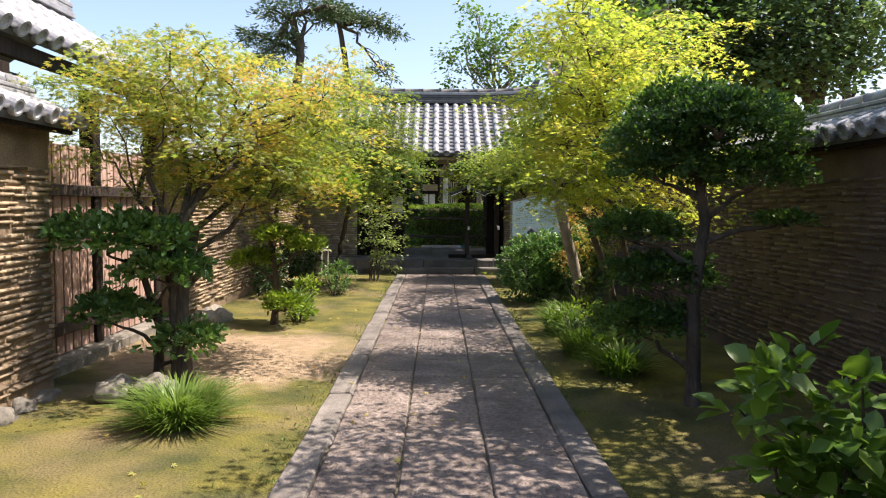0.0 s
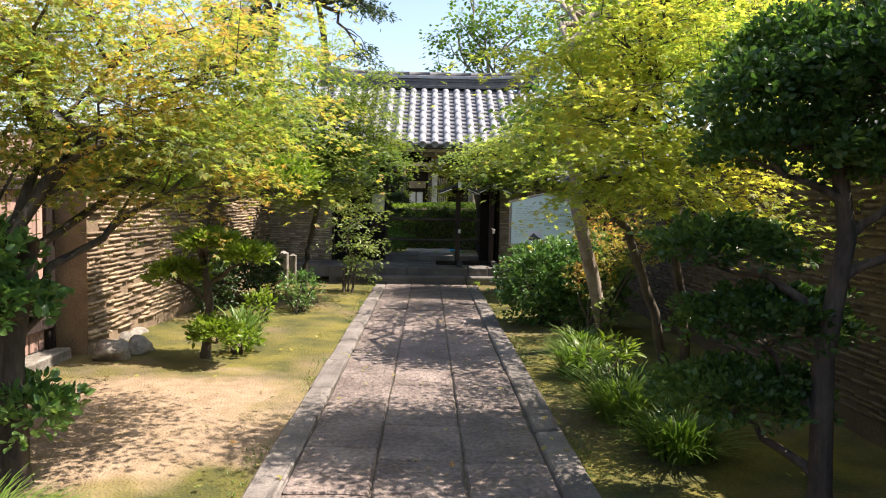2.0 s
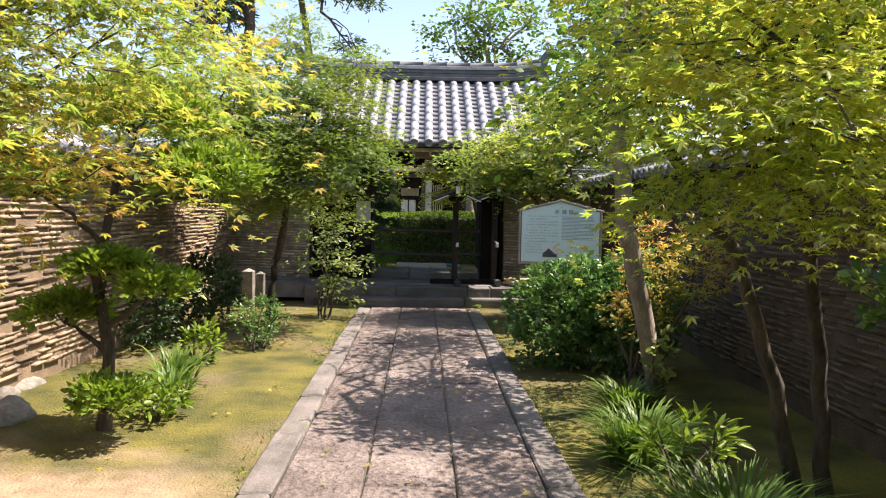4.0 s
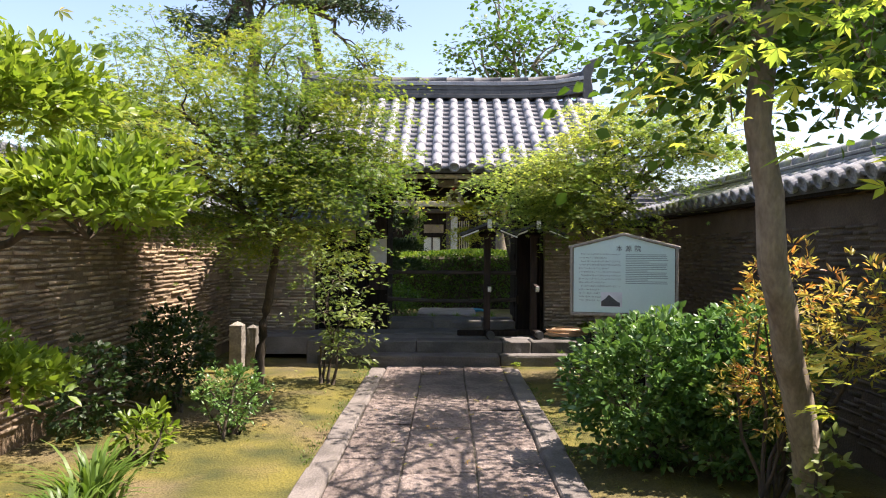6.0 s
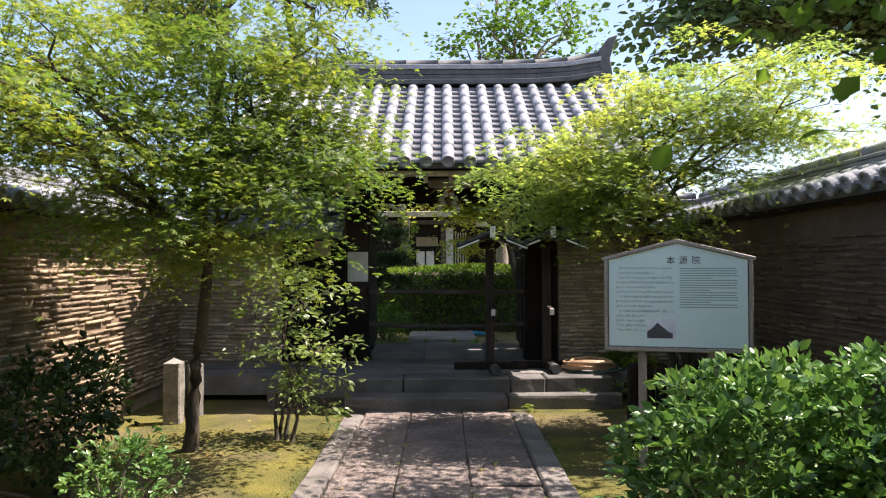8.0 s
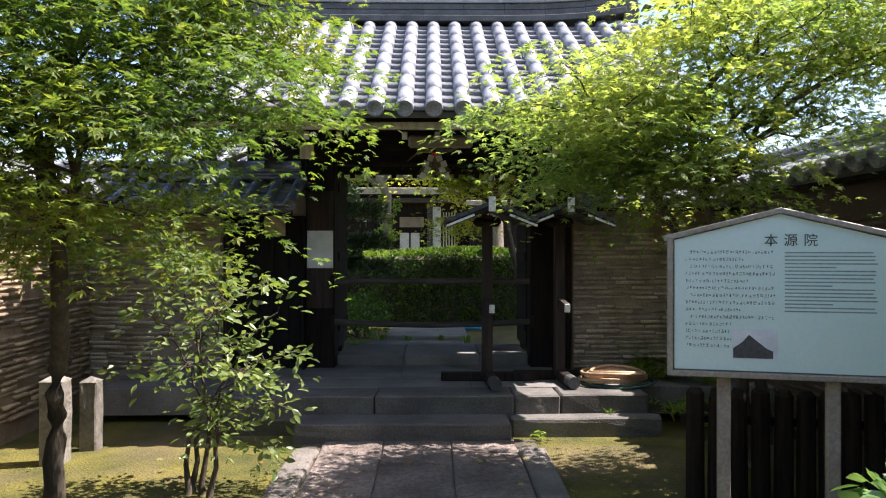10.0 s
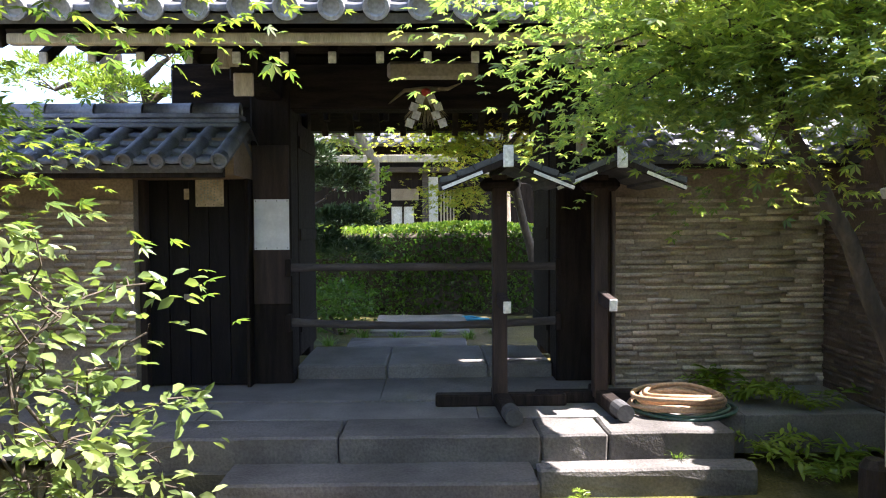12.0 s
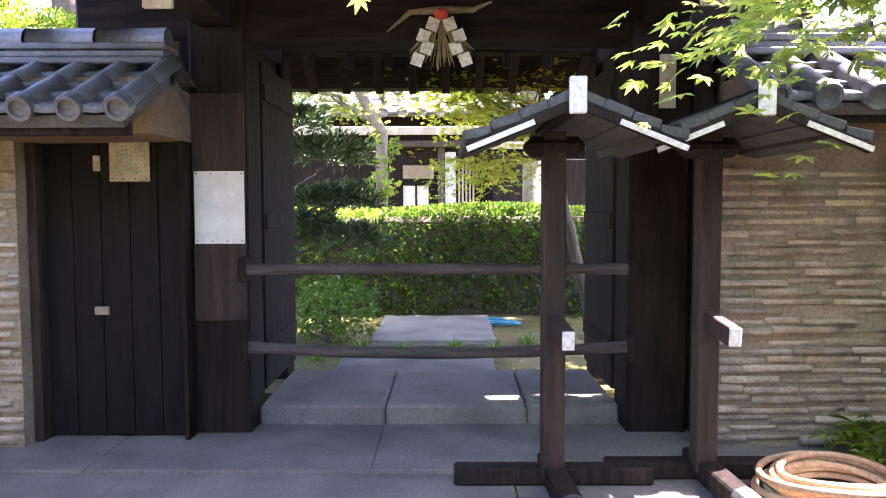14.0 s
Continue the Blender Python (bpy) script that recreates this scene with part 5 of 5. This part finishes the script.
# The three high masses near y 12.4 are added out of view for shade.
tree("grey_trunk_tree", "leaning grey-barked tree with broad green leaves", "tree", (1.95, 9.6, 0), [(1.75, 9.35, 0.6), (1.5, 9.1, 1.4), (1.42, 9.05, 2.0), (1.45, 9.1, 2.6), (1.4, 9.3, 3.0)],
     [(1.2, 9.2, 2.25, 0.3, 0.35, 0.28, 1.1), (1.75, 9.0, 2.6, 0.5, 0.5, 0.35, 1.1), (2.05, 8.9, 2.15, 0.4, 0.35, 0.3, 0.9), (2.3, 9.7, 3.6, 0.5, 0.6, 0.35, 1.2), (2.6, 9.2, 3.6, 0.5, 0.6, 0.35, 1.0), (2.3, 12.5, 3.75, 0.5, 0.4, 0.2, 1.1), (2.8, 12.4, 3.75, 0.5, 0.4, 0.2, 1.1), (2.0, 12.4, 3.75, 0.4, 0.4, 0.2, 0.8), (2.25, 9.8, 3.05, 0.45, 0.5, 0.28, 1.2), (2.1, 10.4, 3.0, 0.4, 0.4, 0.22, 0.8)],
     L_BROADLEAF, M_GREYBARK, BROAD, 0.062, 390, 24, 0.6, 0.32, 0.075, 44, 0.6)
bush("ivy", "ivy climbing the foot of the grey trunk", "ivy", (1.85, 9.45, 0.1), [(1.86, 9.4, 0.42, 0.13, 0.13, 0.25)], L_PALE, shape=BROAD, size=0.06, n=120, seed=45, shell=0.6)
bush("evergreen_bush", "large rounded glossy evergreen bush beside the path", "bush", (1.5, 11.0, 0), [(1.48, 10.95, 0.52, 0.62, 0.6, 0.6), (2.0, 10.7, 0.58, 0.6, 0.55, 0.62)], L_BUSH, shape=ROUND, size=0.056, n=13500, seed=46, stems=10)
bush("nandina_shrub", "nandina shrub with red and orange young leaves", "shrub", (1.85, 10.0, 0), [(1.95, 9.9, 1.18, 0.36, 0.35, 0.36), (1.85, 9.9, 0.7, 0.34, 0.3, 0.3), (2.3, 9.85, 1.1, 0.36, 0.3, 0.42)], L_RED, shape=SLIM, size=0.052, n=2600, seed=47, shell=0.25, stems=9)
tree("maple_tree", "green maple spreading over the gate steps", "tree", (2.35, 14.3, 0), [(2.24, 14.22, 0.6), (2.05, 14.12, 1.2), (1.8, 14.02, 1.75), (1.68, 13.95, 2.25)],
     [(0.95, 13.7, 2.2, 0.5, 0.5, 0.3, 1.5), (1.95, 13.6, 2.5, 0.5, 0.5, 0.4, 1.2), (2.5, 13.9, 2.8, 0.5, 0.5, 0.45, 1.1), (1.2, 14.25, 1.9, 0.28, 0.28, 0.08, 0.8), (1.7, 13.8, 1.85, 0.45, 0.4, 0.25, 0.9), (2.8, 14.1, 2.4, 0.45, 0.5, 0.35, 0.7), (1.5, 14.4, 2.3, 0.4, 0.35, 0.25, 0.8), (2.95, 13.4, 2.6, 0.5, 0.5, 0.4, 0.6), (3.1, 13.9, 3.05, 0.45, 0.5, 0.35, 0.4), (1.7, 13.9, 2.75, 0.35, 0.4, 0.25, 0.7)],
     L_MAPLEG, size=0.042, sprays=225, per=130, spread=0.4, tilt=0.32, trunk_r=0.042, seed=48, stems=2, group="maples")
for i, (x, y, r, h, n) in enumerate(((1.62, 9.3, 0.34, 0.3, 420), (1.45, 7.0, 0.48, 0.42, 700), (1.42, 8.3, 0.42, 0.38, 520), (1.58, 6.3, 0.4, 0.34, 420))):
    grass_tuft("grass_tuft", "clump of fine arching grass at the path side", (x, y, 0), r, h, n, 51 + i, group="grass clumps")
bush("leafy_plant", "light green leafy plant among the grass", "shrub", (1.45, 7.6, 0), [(1.45, 7.6, 0.3, 0.25, 0.25, 0.2)], L_BRIGHT, shape=SLIM, size=0.09, n=160, seed=55, shell=0.3)


# beyond the gate -----------------------------------------------------------
def make_inner():
    hedge_n = 20000
    rng = np.random.default_rng(61)
    h = thing("clipped_hedge", "box hedge clipped square, top leaves coloured as sunlit", "hedge", (0, 21.3, 0.3))
    x0, x1, y0, y1, z0, z1 = -3.2, 3.6, 20.9, 21.8, 0.25, 1.4
    side = rng.random(hedge_n)
    P = np.stack([rng.uniform(x0, x1, hedge_n), rng.uniform(y0, y1, hedge_n), rng.uniform(z0, z1, hedge_n)], 1)
    O = rng.normal(0, 0.3, (hedge_n, 3))
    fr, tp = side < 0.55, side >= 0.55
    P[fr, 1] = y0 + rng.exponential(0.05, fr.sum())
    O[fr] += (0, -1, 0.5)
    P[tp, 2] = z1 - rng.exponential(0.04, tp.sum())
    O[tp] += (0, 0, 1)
    P += np.stack([np.zeros(hedge_n), 0.05 * np.sin(P[:, 0] * 3) * fr, 0.03 * np.sin(P[:, 0] * 2.3)], 1)
    part("core", box(x0 + 0.1, y0 + 0.12, 0.2, x1 - 0.1, y1 - 0.1, z1 - 0.1, 0.05), M_BARK, h)
    # Darker leaves in front, brighter on top: sunlight put into the leaf colour.
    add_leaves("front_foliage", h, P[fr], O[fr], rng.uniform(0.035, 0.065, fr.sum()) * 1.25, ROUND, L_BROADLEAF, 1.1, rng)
    add_leaves("sunlit_top_foliage", h, P[tp], O[tp], rng.uniform(0.035, 0.065, tp.sum()), BLADE, L_BRIGHT, 0.9, rng)
    g = tagged(part("inner_path", rough_box(-0.45, 19.2, 0.2, 0.62, 20.6, 0.29, 0.012, 0.006, 5), M_STEP), "grey stone path inside the gate", "path", kind="structure")
    bed = bmesh.new()
    box(-5, 17.63, -0.05, 5.5, 26, 0.24, 0, bed)
    tagged(part("inner_ground", bed, M_GROUND), "mossy garden ground inside the gate", "ground", kind="structure")
    part("slab", rough_box(-0.6, 17.95, 0.2, 0.55, 18.85, 0.275, 0.012, 0.008, 5), M_STEPSHADE, g)
    for i, (x, y) in enumerate(((-0.5, 19.05), (-0.15, 18.98), (0.25, 19.05), (0.6, 18.95), (-0.8, 18.6), (0.9, 19.3), (0.45, 17.8))):
        grass_tuft("grass_tuft", "small grass tuft between the inner paving stones", (x, y, 0.24), 0.16, 0.12, 60, 140 + i, width=0.005, group="inner grass tufts")
    pads("garden_pine", "spreading pine seen over the side door roof", (-3.0, 19.2, 0.24), [(-2.9, 19.2, 1.4), (-2.6, 19.1, 2.2), (-2.7, 19.0, 2.9)],
         [(-2.0, 18.9, 2.75, 0.5, 0.45, 0.2), (-2.9, 18.8, 2.7, 0.5, 0.45, 0.22), (-2.4, 18.9, 3.2, 0.6, 0.5, 0.25), (-3.6, 19.0, 2.9, 0.6, 0.5, 0.25), (-1.6, 19.0, 3.1, 0.4, 0.4, 0.18)], L_BRIGHT, 0.07, 6000, 66, shape=SLIM, trunk_r=0.1)
    # hall behind the hedge
    b = thing("temple_hall", "low temple building with white walls and a tiled roof", "building", (0, 26, 0.24))
    part("wall", box(-4.5, 25.5, 0.24, 5, 25.8, 3.0), M_DARKWOOD, b)
    part("plaster", box(0.17, 25.46, 1.3, 0.35, 25.497, 2.32), M_PLASTER, b, "white plaster bay")
    part("pillar", box(0.05, 25.42, 0.24, 0.16, 25.5, 2.5, 0.006), M_RAIL, b, "grey-brown wooden pillar")
    part("beam", box(-1.9, 25.3, 2.4, 2.4, 25.5, 2.5, 0.008), M_RAIL, b)
    part("fascia", box(-2.2, 24.6, 2.53, 0.7, 24.64, 2.66, 0.006), M_PALEWOOD, b, "pale weathered eave fascia")
    for k in range(5):
        x = 0.39 + 0.06 * k
        part("lattice_bar", box(x, 25.44, 1.3, x + 0.03, 25.49, 2.2, 0.003), M_PALEWOOD, b)
    part("paper_window", box(-0.54, 25.46, 1.3, -0.1, 25.497, 1.76), M_PLASTER, b, "white paper window")
    part("clay_panel", box(-0.54, 25.47, 1.88, -0.02, 25.497, 2.1), M_GREYMUD, b, "beige clay wall panel")
    for x in (-0.57, -0.335, -0.11):
        part("window_bar", box(x, 25.43, 1.28, x + 0.035, 25.458, 1.8, 0.003), M_DARKWOOD, b)
    part("window_rail", box(-0.57, 25.43, 1.76, -0.07, 25.458, 1.8, 0.003), M_DARKWOOD, b)
    part("wing", box(0.95, 24.7, 0.24, 3.2, 25.4, 2.15, 0.01), M_DARKWOOD, b, "dark boarded wing")
    part("wing_eave", box(0.85, 24.5, 2.3, 3.4, 24.56, 2.4, 0.006), M_PALEWOOD, b)
    slope(b, (-5, 27.4, 4.1), (1, 0, 0), 10.5, (0, -2.6, -1.2), 0.3, 4, 8, 0.08)
    bush("leafy_plant", "low light-green shrub inside the gate", "shrub", (-0.8, 19.4, 0.24), [(-0.72, 19.3, 0.55, 0.42, 0.35, 0.32), (-0.95, 19.6, 0.5, 0.4, 0.35, 0.3)], L_BROADLEAF, shape=ROUND, size=0.05, n=2200, seed=62)
    make_hose("blue_hose", "small coil of blue hose on the moss", (0.72, 20.3, 0.24), 0.16, 3, 0.012, M_BLUE, 4, 0.01)
    pads("garden_pine", "pruned pine with layered needle pads", (-1.5, 19.8, 0.24), [(-1.35, 19.7, 0.9), (-1.25, 19.7, 1.5)],
         [(-0.85, 19.5, 1.85, 0.42, 0.4, 0.2), (-0.8, 19.5, 1.45, 0.45, 0.4, 0.18), (-0.7, 19.4, 1.1, 0.4, 0.35, 0.17), (-1.2, 19.6, 2.15, 0.4, 0.35, 0.2), (-1.1, 19.5, 1.2, 0.4, 0.35, 0.17)], L_PINE, 0.075, 9000, 63, shape=SLIM)
    # Last three crown masses are added, mostly hidden, to shade the inner ground.
    tree("garden_tree", "leaning garden tree with light green leaves", "tree", (1.55, 19.6, 0.24), [(1.35, 19.6, 1.0), (1.15, 19.5, 1.8), (1.0, 19.5, 2.2)],
         [(0.7, 19.5, 2.4, 0.6, 0.5, 0.35, 1), (0.2, 19.7, 2.6, 0.6, 0.5, 0.35, 1), (1.3, 19.4, 2.8, 0.6, 0.6, 0.4, 1), (0.45, 19.4, 1.75, 0.3, 0.3, 0.15, 0.4), (2.2, 19.3, 3.0, 0.9, 1.1, 0.5, 1.8), (2.0, 20.2, 2.8, 0.8, 0.6, 0.5, 1.2), (1.4, 20.4, 3.1, 0.7, 0.5, 0.35, 1.3)], L_MAPLEY, size=0.05, sprays=330, per=50, spread=0.36, trunk_r=0.06, seed=64)
    tree("garden_tree", "leaning garden tree with a vine-clad trunk behind the hedge", "tree", (-0.65, 22.4, 0.24), [(-0.63, 22.4, 1.4), (-0.62, 22.4, 2.35), (-1.1, 22.4, 3.2)],
         [(-1.0, 22.6, 3.4, 0.7, 0.5, 0.4, 1), (-0.3, 22.6, 3.2, 0.7, 0.5, 0.35, 1), (-1.6, 22.5, 2.9, 0.6, 0.5, 0.4, 1), (0.5, 22.7, 2.95, 0.5, 0.4, 0.25, 0.7)], L_MAPLEG, size=0.06, sprays=120, per=50, spread=0.4, trunk_r=0.1, seed=65, bark=M_GREYBARK)
    bush("climbing_vine", "bright green vine climbing a garden tree trunk", "vine", (-0.62, 22.3, 1.3), [(-0.62, 22.3, 1.75, 0.26, 0.24, 0.3), (-0.55, 22.3, 2.15, 0.22, 0.22, 0.22), (-0.75, 22.3, 1.5, 0.25, 0.22, 0.2)], L_BRIGHT, shape=BROAD, size=0.075, n=420, seed=67, shell=0.5)


make_inner()


def make_far():
    tree("old_pine", "tall old pine with bent limbs above the walls", "tree", (-3.9, 21.2, 0), [(-3.85, 21.2, 2.5), (-4.05, 21.2, 4.5), (-3.9, 21.2, 5.6), (-4.15, 21.2, 6.7)],
         [(-4.6, 21.2, 5.9, 0.7, 0.6, 0.16, 1), (-4.9, 21.0, 5.1, 0.6, 0.5, 0.15, 0.9), (-3.6, 21.0, 7.0, 0.8, 0.6, 0.2, 1.2), (-2.6, 21.0, 6.7, 0.5, 0.4, 0.12, 0.6), (-4.7, 21.3, 6.9, 0.7, 0.6, 0.2, 1), (-5.4, 21.2, 6.1, 0.5, 0.5, 0.15, 0.7)],
         L_PINE, shape=SLIM, size=0.13, sprays=84, per=64, flat=0.55, spread=0.3, trunk_r=0.17, seed=81, tilt=1.5, twig=0.012, group="old pines")
    tree("old_pine", "slender old pine with drooping bare limbs", "tree", (-2.6, 21.8, 0), [(-2.65, 21.8, 2.5), (-2.55, 21.8, 4.4), (-2.75, 21.8, 5.8), (-2.9, 21.8, 6.6)],
         [(-3.2, 21.8, 6.9, 0.6, 0.5, 0.16, 1), (-2.0, 21.6, 6.65, 0.5, 0.4, 0.12, 0.8), (-1.3, 21.5, 6.3, 0.3, 0.3, 0.1, 0.5), (-1.5, 21.5, 5.0, 0.25, 0.25, 0.08, 0.3)],
         L_PINE, shape=SLIM, size=0.14, sprays=50, per=55, flat=0.55, spread=0.28, trunk_r=0.12, seed=86, tilt=1.5, twig=0.012, group="old pines")
    tree("broadleaf_tree", "leafy tree with open crown behind the gate", "tree", (1.3, 22.5, 0), [(1.3, 22.5, 2.5), (1.35, 22.5, 4.0)],
         [(0.8, 22.5, 5.7, 0.9, 0.8, 0.8, 1.2), (1.7, 22.5, 5.9, 0.8, 0.8, 0.8, 1), (2.7, 22.5, 6.1, 0.8, 0.8, 0.7, 1), (1.2, 22.5, 6.8, 0.9, 0.8, 0.7, 1), (2.4, 22.5, 5.0, 0.5, 0.5, 0.4, 0.4)], L_BROADLEAF, M_GREYBARK, shape=BROAD, size=0.12, sprays=110, per=24, flat=0.7, spread=0.42, trunk_r=0.14, seed=82, twig=0.012)
    tree("camphor_tree", "large dark evergreen tree beyond the wall", "tree", (11.0, 20.0, 0), [(10.6, 20, 2.5), (9.8, 19.8, 4.4)],
         [(3.9, 19.5, 5.15, 0.75, 0.8, 0.5, 0.6), (5.0, 19.5, 5.9, 1.2, 1.2, 0.7, 1.1), (7.0, 19.5, 6.4, 1.6, 1.5, 0.9, 1.4), (9.2, 19.5, 6.0, 1.8, 1.5, 1.0, 1.4), (6.0, 19.5, 7.3, 1.6, 1.4, 0.8, 1.2), (8.5, 19.3, 7.8, 2.0, 1.5, 1.0, 1.4), (4.2, 19.5, 7.0, 1.0, 1.0, 0.6, 0.7), (11.3, 19.5, 6.8, 1.7, 1.5, 1.3, 1.2), (9.3, 19.5, 5.0, 1.7, 1.2, 0.6, 1.0), (6.8, 19.6, 5.3, 1.2, 1.0, 0.5, 0.8)], L_CAMPHOR, shape=BROAD, size=0.15, sprays=700, per=44, flat=0.4, spread=0.75, trunk_r=0.3, seed=83, twig=0.015)
    # side gate between the two west walls
    s = thing("side_gate", "wooden plank side gate under a tiled roof", "gate", (-3.3, 7.1, 0))
    y = 5.75
    while y < 8.5:
        part("plank", box(-3.32, y, 0.12, -3.28, y + 0.125, 1.95, 0.004), M_PINKWOOD, s)
        y += 0.15
    for yy in (5.62, 7.1, 8.6):
        part("post", box(-3.38, yy - 0.07, 0, -3.24, yy + 0.07, 2.5, 0.008), M_DARKWOOD, s)
    part("rail", box(-3.3, 5.6, 1.5, -3.22, 8.62, 1.6, 0.006), M_BROWNWOOD, s)
    part("rail", box(-3.3, 5.6, 0.3, -3.22, 8.62, 0.4, 0.006), M_BROWNWOOD, s)
    part("sill", rough_box(-3.45, 5.6, -0.05, -3.1, 8.65, 0.11, 0.015, 0.005), M_STONE, s)
    for side in (1, -1):
        slope(s, (-4.3, 4.2, 3.5), (0, 1, 0), 4.4, (side * 1.15, 0, -0.75), 0.25, 4, 7, 0.07)
    ridge_stack(s, (-4.3, 4.2, 3.52), (-4.3, 8.6, 3.52), 0.3, 0.25, 4, 0.08)
    part("fascia", box(-3.3, 4.2, 2.55, -3.24, 8.6, 2.68, 0.006), M_DARKWOOD, s)
    part("back_wall", box(-4.9, 4.4, -0.1, -4.8, 8.6, 2.9), M_DARKWOOD, s)


make_far()
# Added out of view, only to throw shade on the path and ground.
tree("added_shade_tree", "unseen evergreen added beyond the wall to shade the path", "tree", (3.9, 3.3, 0), [(3.8, 3.3, 1.5), (3.5, 3.3, 2.6), (3.1, 3.3, 3.0)],
     [(3.4, 5.0, 3.4, 0.45, 0.7, 0.25, 1.0), (2.85, 3.9, 3.45, 0.6, 0.55, 0.25, 1.2), (2.15, 3.4, 3.4, 0.6, 0.6, 0.25, 1.2), (3.55, 2.6, 3.6, 0.8, 0.8, 0.35, 1.0), (2.65, 2.4, 3.5, 0.6, 0.7, 0.25, 1.2), (3.35, 4.2, 3.5, 0.5, 0.5, 0.25, 1.0), (1.75, 4.5, 3.6, 0.55, 0.6, 0.2, 1.2), (2.35, 4.8, 3.6, 0.5, 0.5, 0.2, 1.0), (1.35, 3.7, 3.6, 0.5, 0.6, 0.2, 1.0), (2.55, 1.2, 3.5, 0.7, 0.8, 0.3, 1.2)],
     L_DARK, shape=ROUND, size=0.065, sprays=210, per=50, spread=0.4, flat=0.3, trunk_r=0.1, seed=87)


# posts, stakes, ferns ------------------------------------------------------
def make_post(x, y, w, h, label, material, seed, group=""):
    o = thing("stone_post" if material is M_STONE else "wooden_post", label, "post", (x, y, 0), group)
    bm = rough_box(x - w / 2, y - w / 2, -0.1, x + w / 2, y + w / 2, h, 0.01, 0.004)
    part("shaft", bm, material, o)
    bm = bmesh.new()
    c = bm.verts.new((x, y, h + w * 0.28))
    q = [bm.verts.new((x + sx * w / 2, y + sy * w / 2, h - 0.004)) for sx, sy in ((-1, -1), (1, -1), (1, 1), (-1, 1))]
    for i in range(4):
        bm.faces.new((q[i], q[(i + 1) % 4], c))
    bm.faces.new(q[::-1])
    part("cap", bm, material, o)


make_post(-2.35, 14.5, 0.15, 0.56, "squared granite post by the wall", M_STONE, 1)
make_post(-2.25, 14.8, 0.12, 0.5, "short weathered post beside the shrub", M_STONE, 2)
make_post(2.28, 14.3, 0.13, 0.55, "squared weathered post under the maple", M_STONE, 3)


def make_stakes():
    rng = random.Random(12)
    f = thing("stake_fence", "low dark fence of upright wooden stakes", "fence", (2.2, 13.65, 0))
    for k in range(11):
        x = 1.66 + 0.115 * k
        y = 13.76 - 0.025 * k
        part("stake", tube([(x, y, -0.05), (x + rng.uniform(-0.01, 0.01), y, 0.6 + rng.uniform(-0.04, 0.04)), (x, y, 0.64)], [0.053, 0.05, 0.03], 9), M_DARKWOOD, f)
    part("rail", beam((1.6, 13.83, 0.45), (2.85, 13.56, 0.45), 0.03, 0.045), M_DARKWOOD, f)


make_stakes()


def fern(base, n, size, seed, label="arching green fern beside the wall"):
    rng = np.random.default_rng(seed)
    o = thing("fern", label, "fern", base, "ferns")
    P, O, S = [], [], []
    for i in range(n):
        a = rng.uniform(0, 2 * math.pi)
        d = np.array([math.cos(a), math.sin(a), 0])
        s = np.array([-math.sin(a), math.cos(a), 0])
        ln = size * rng.uniform(0.6, 1.1)
        for k in range(12):
            u = (k + 1) / 12
            c = np.array(base) + d * ln * u + np.array([0, 0, ln * (0.95 * u - 0.75 * u * u)])
            for sd in (-1, 1):
                P.append(c)
                O.append(s * sd + d * 0.5)
                S.append(ln * 0.3 * math.sin(math.pi * min(0.97, 0.18 + u * 0.8)))
    add_leaves("fronds", o, np.array(P), np.array(O), np.array(S), SLIM, L_BRIGHT, 0.2, rng)


fern((2.15, 16.1, 0.28), 14, 0.44, 91)
fern((2.55, 15.8, 0.28), 10, 0.36, 92)
fern((2.12, 15.62, 0.1), 8, 0.3, 93)
fern((2.35, 15.35, 0.02), 12, 0.42, 97)
fern((2.6, 15.0, 0.02), 10, 0.4, 98)
fern((0.98, 15.05, 0.01), 5, 0.12, 94, "tiny fern in the joint beside the step")
grass_tuft("grass_tuft", "small weeds growing from the step joint", (1.55, 15.36, Z1), 0.1, 0.06, 30, 95, width=0.004)

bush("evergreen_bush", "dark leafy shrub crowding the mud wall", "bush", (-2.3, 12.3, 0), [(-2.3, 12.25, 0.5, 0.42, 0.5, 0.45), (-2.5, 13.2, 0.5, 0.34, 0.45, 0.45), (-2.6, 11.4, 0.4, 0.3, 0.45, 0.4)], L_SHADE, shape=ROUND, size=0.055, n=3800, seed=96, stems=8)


def edge_moss():
    """Little moss cushions and weeds along the kerbs and in the joints."""
    rng = np.random.default_rng(77)
    n = 2600
    P = np.zeros((n, 3))
    P[:, 1] = rng.uniform(0.5, 15.0, n)
    left = rng.random(n) < 0.5
    off = rng.exponential(0.07, n)
    P[:, 0] = np.where(left, PX0 - 0.01 - off, PX1 + 0.01 + off)
    gaps = np.array([noise.noise(Vector((p[0], p[1] * 0.8, 2.0))) for p in P])
    P = P[gaps > -0.05]
    n = len(P)
    P[:, 2] = -0.005
    O = rng.normal(0, 0.6, (n, 3)) + (0, 0, 1.0)
    g = thing("path_weeds", "short moss and weeds along the stone kerbs", "moss", (0, 7, 0), kind="stuff")
    add_leaves("moss_blades", g, P, O, rng.uniform(0.012, 0.035, n), SLIM, L_GRASS, 0.8, rng)
    m = 260
    Q = np.stack([rng.uniform(-2.6, 2.2, m), rng.uniform(2.5, 14.8, m), np.full(m, 0.035)], 1)
    on = (Q[:, 0] > PX0) & (Q[:, 0] < PX1)
    Q[~on, 2] = 0.03
    f = thing("fallen_leaves", "scattered dry fallen maple leaves", "leaves", (0, 7, 0), kind="stuff")
    add_leaves("leaf_litter", f, Q, rng.normal(0, 1, (m, 3)) * (1, 1, 0.1), rng.uniform(0.025, 0.045, m), MAPLE, L_RED, 0.25, rng)


edge_moss()
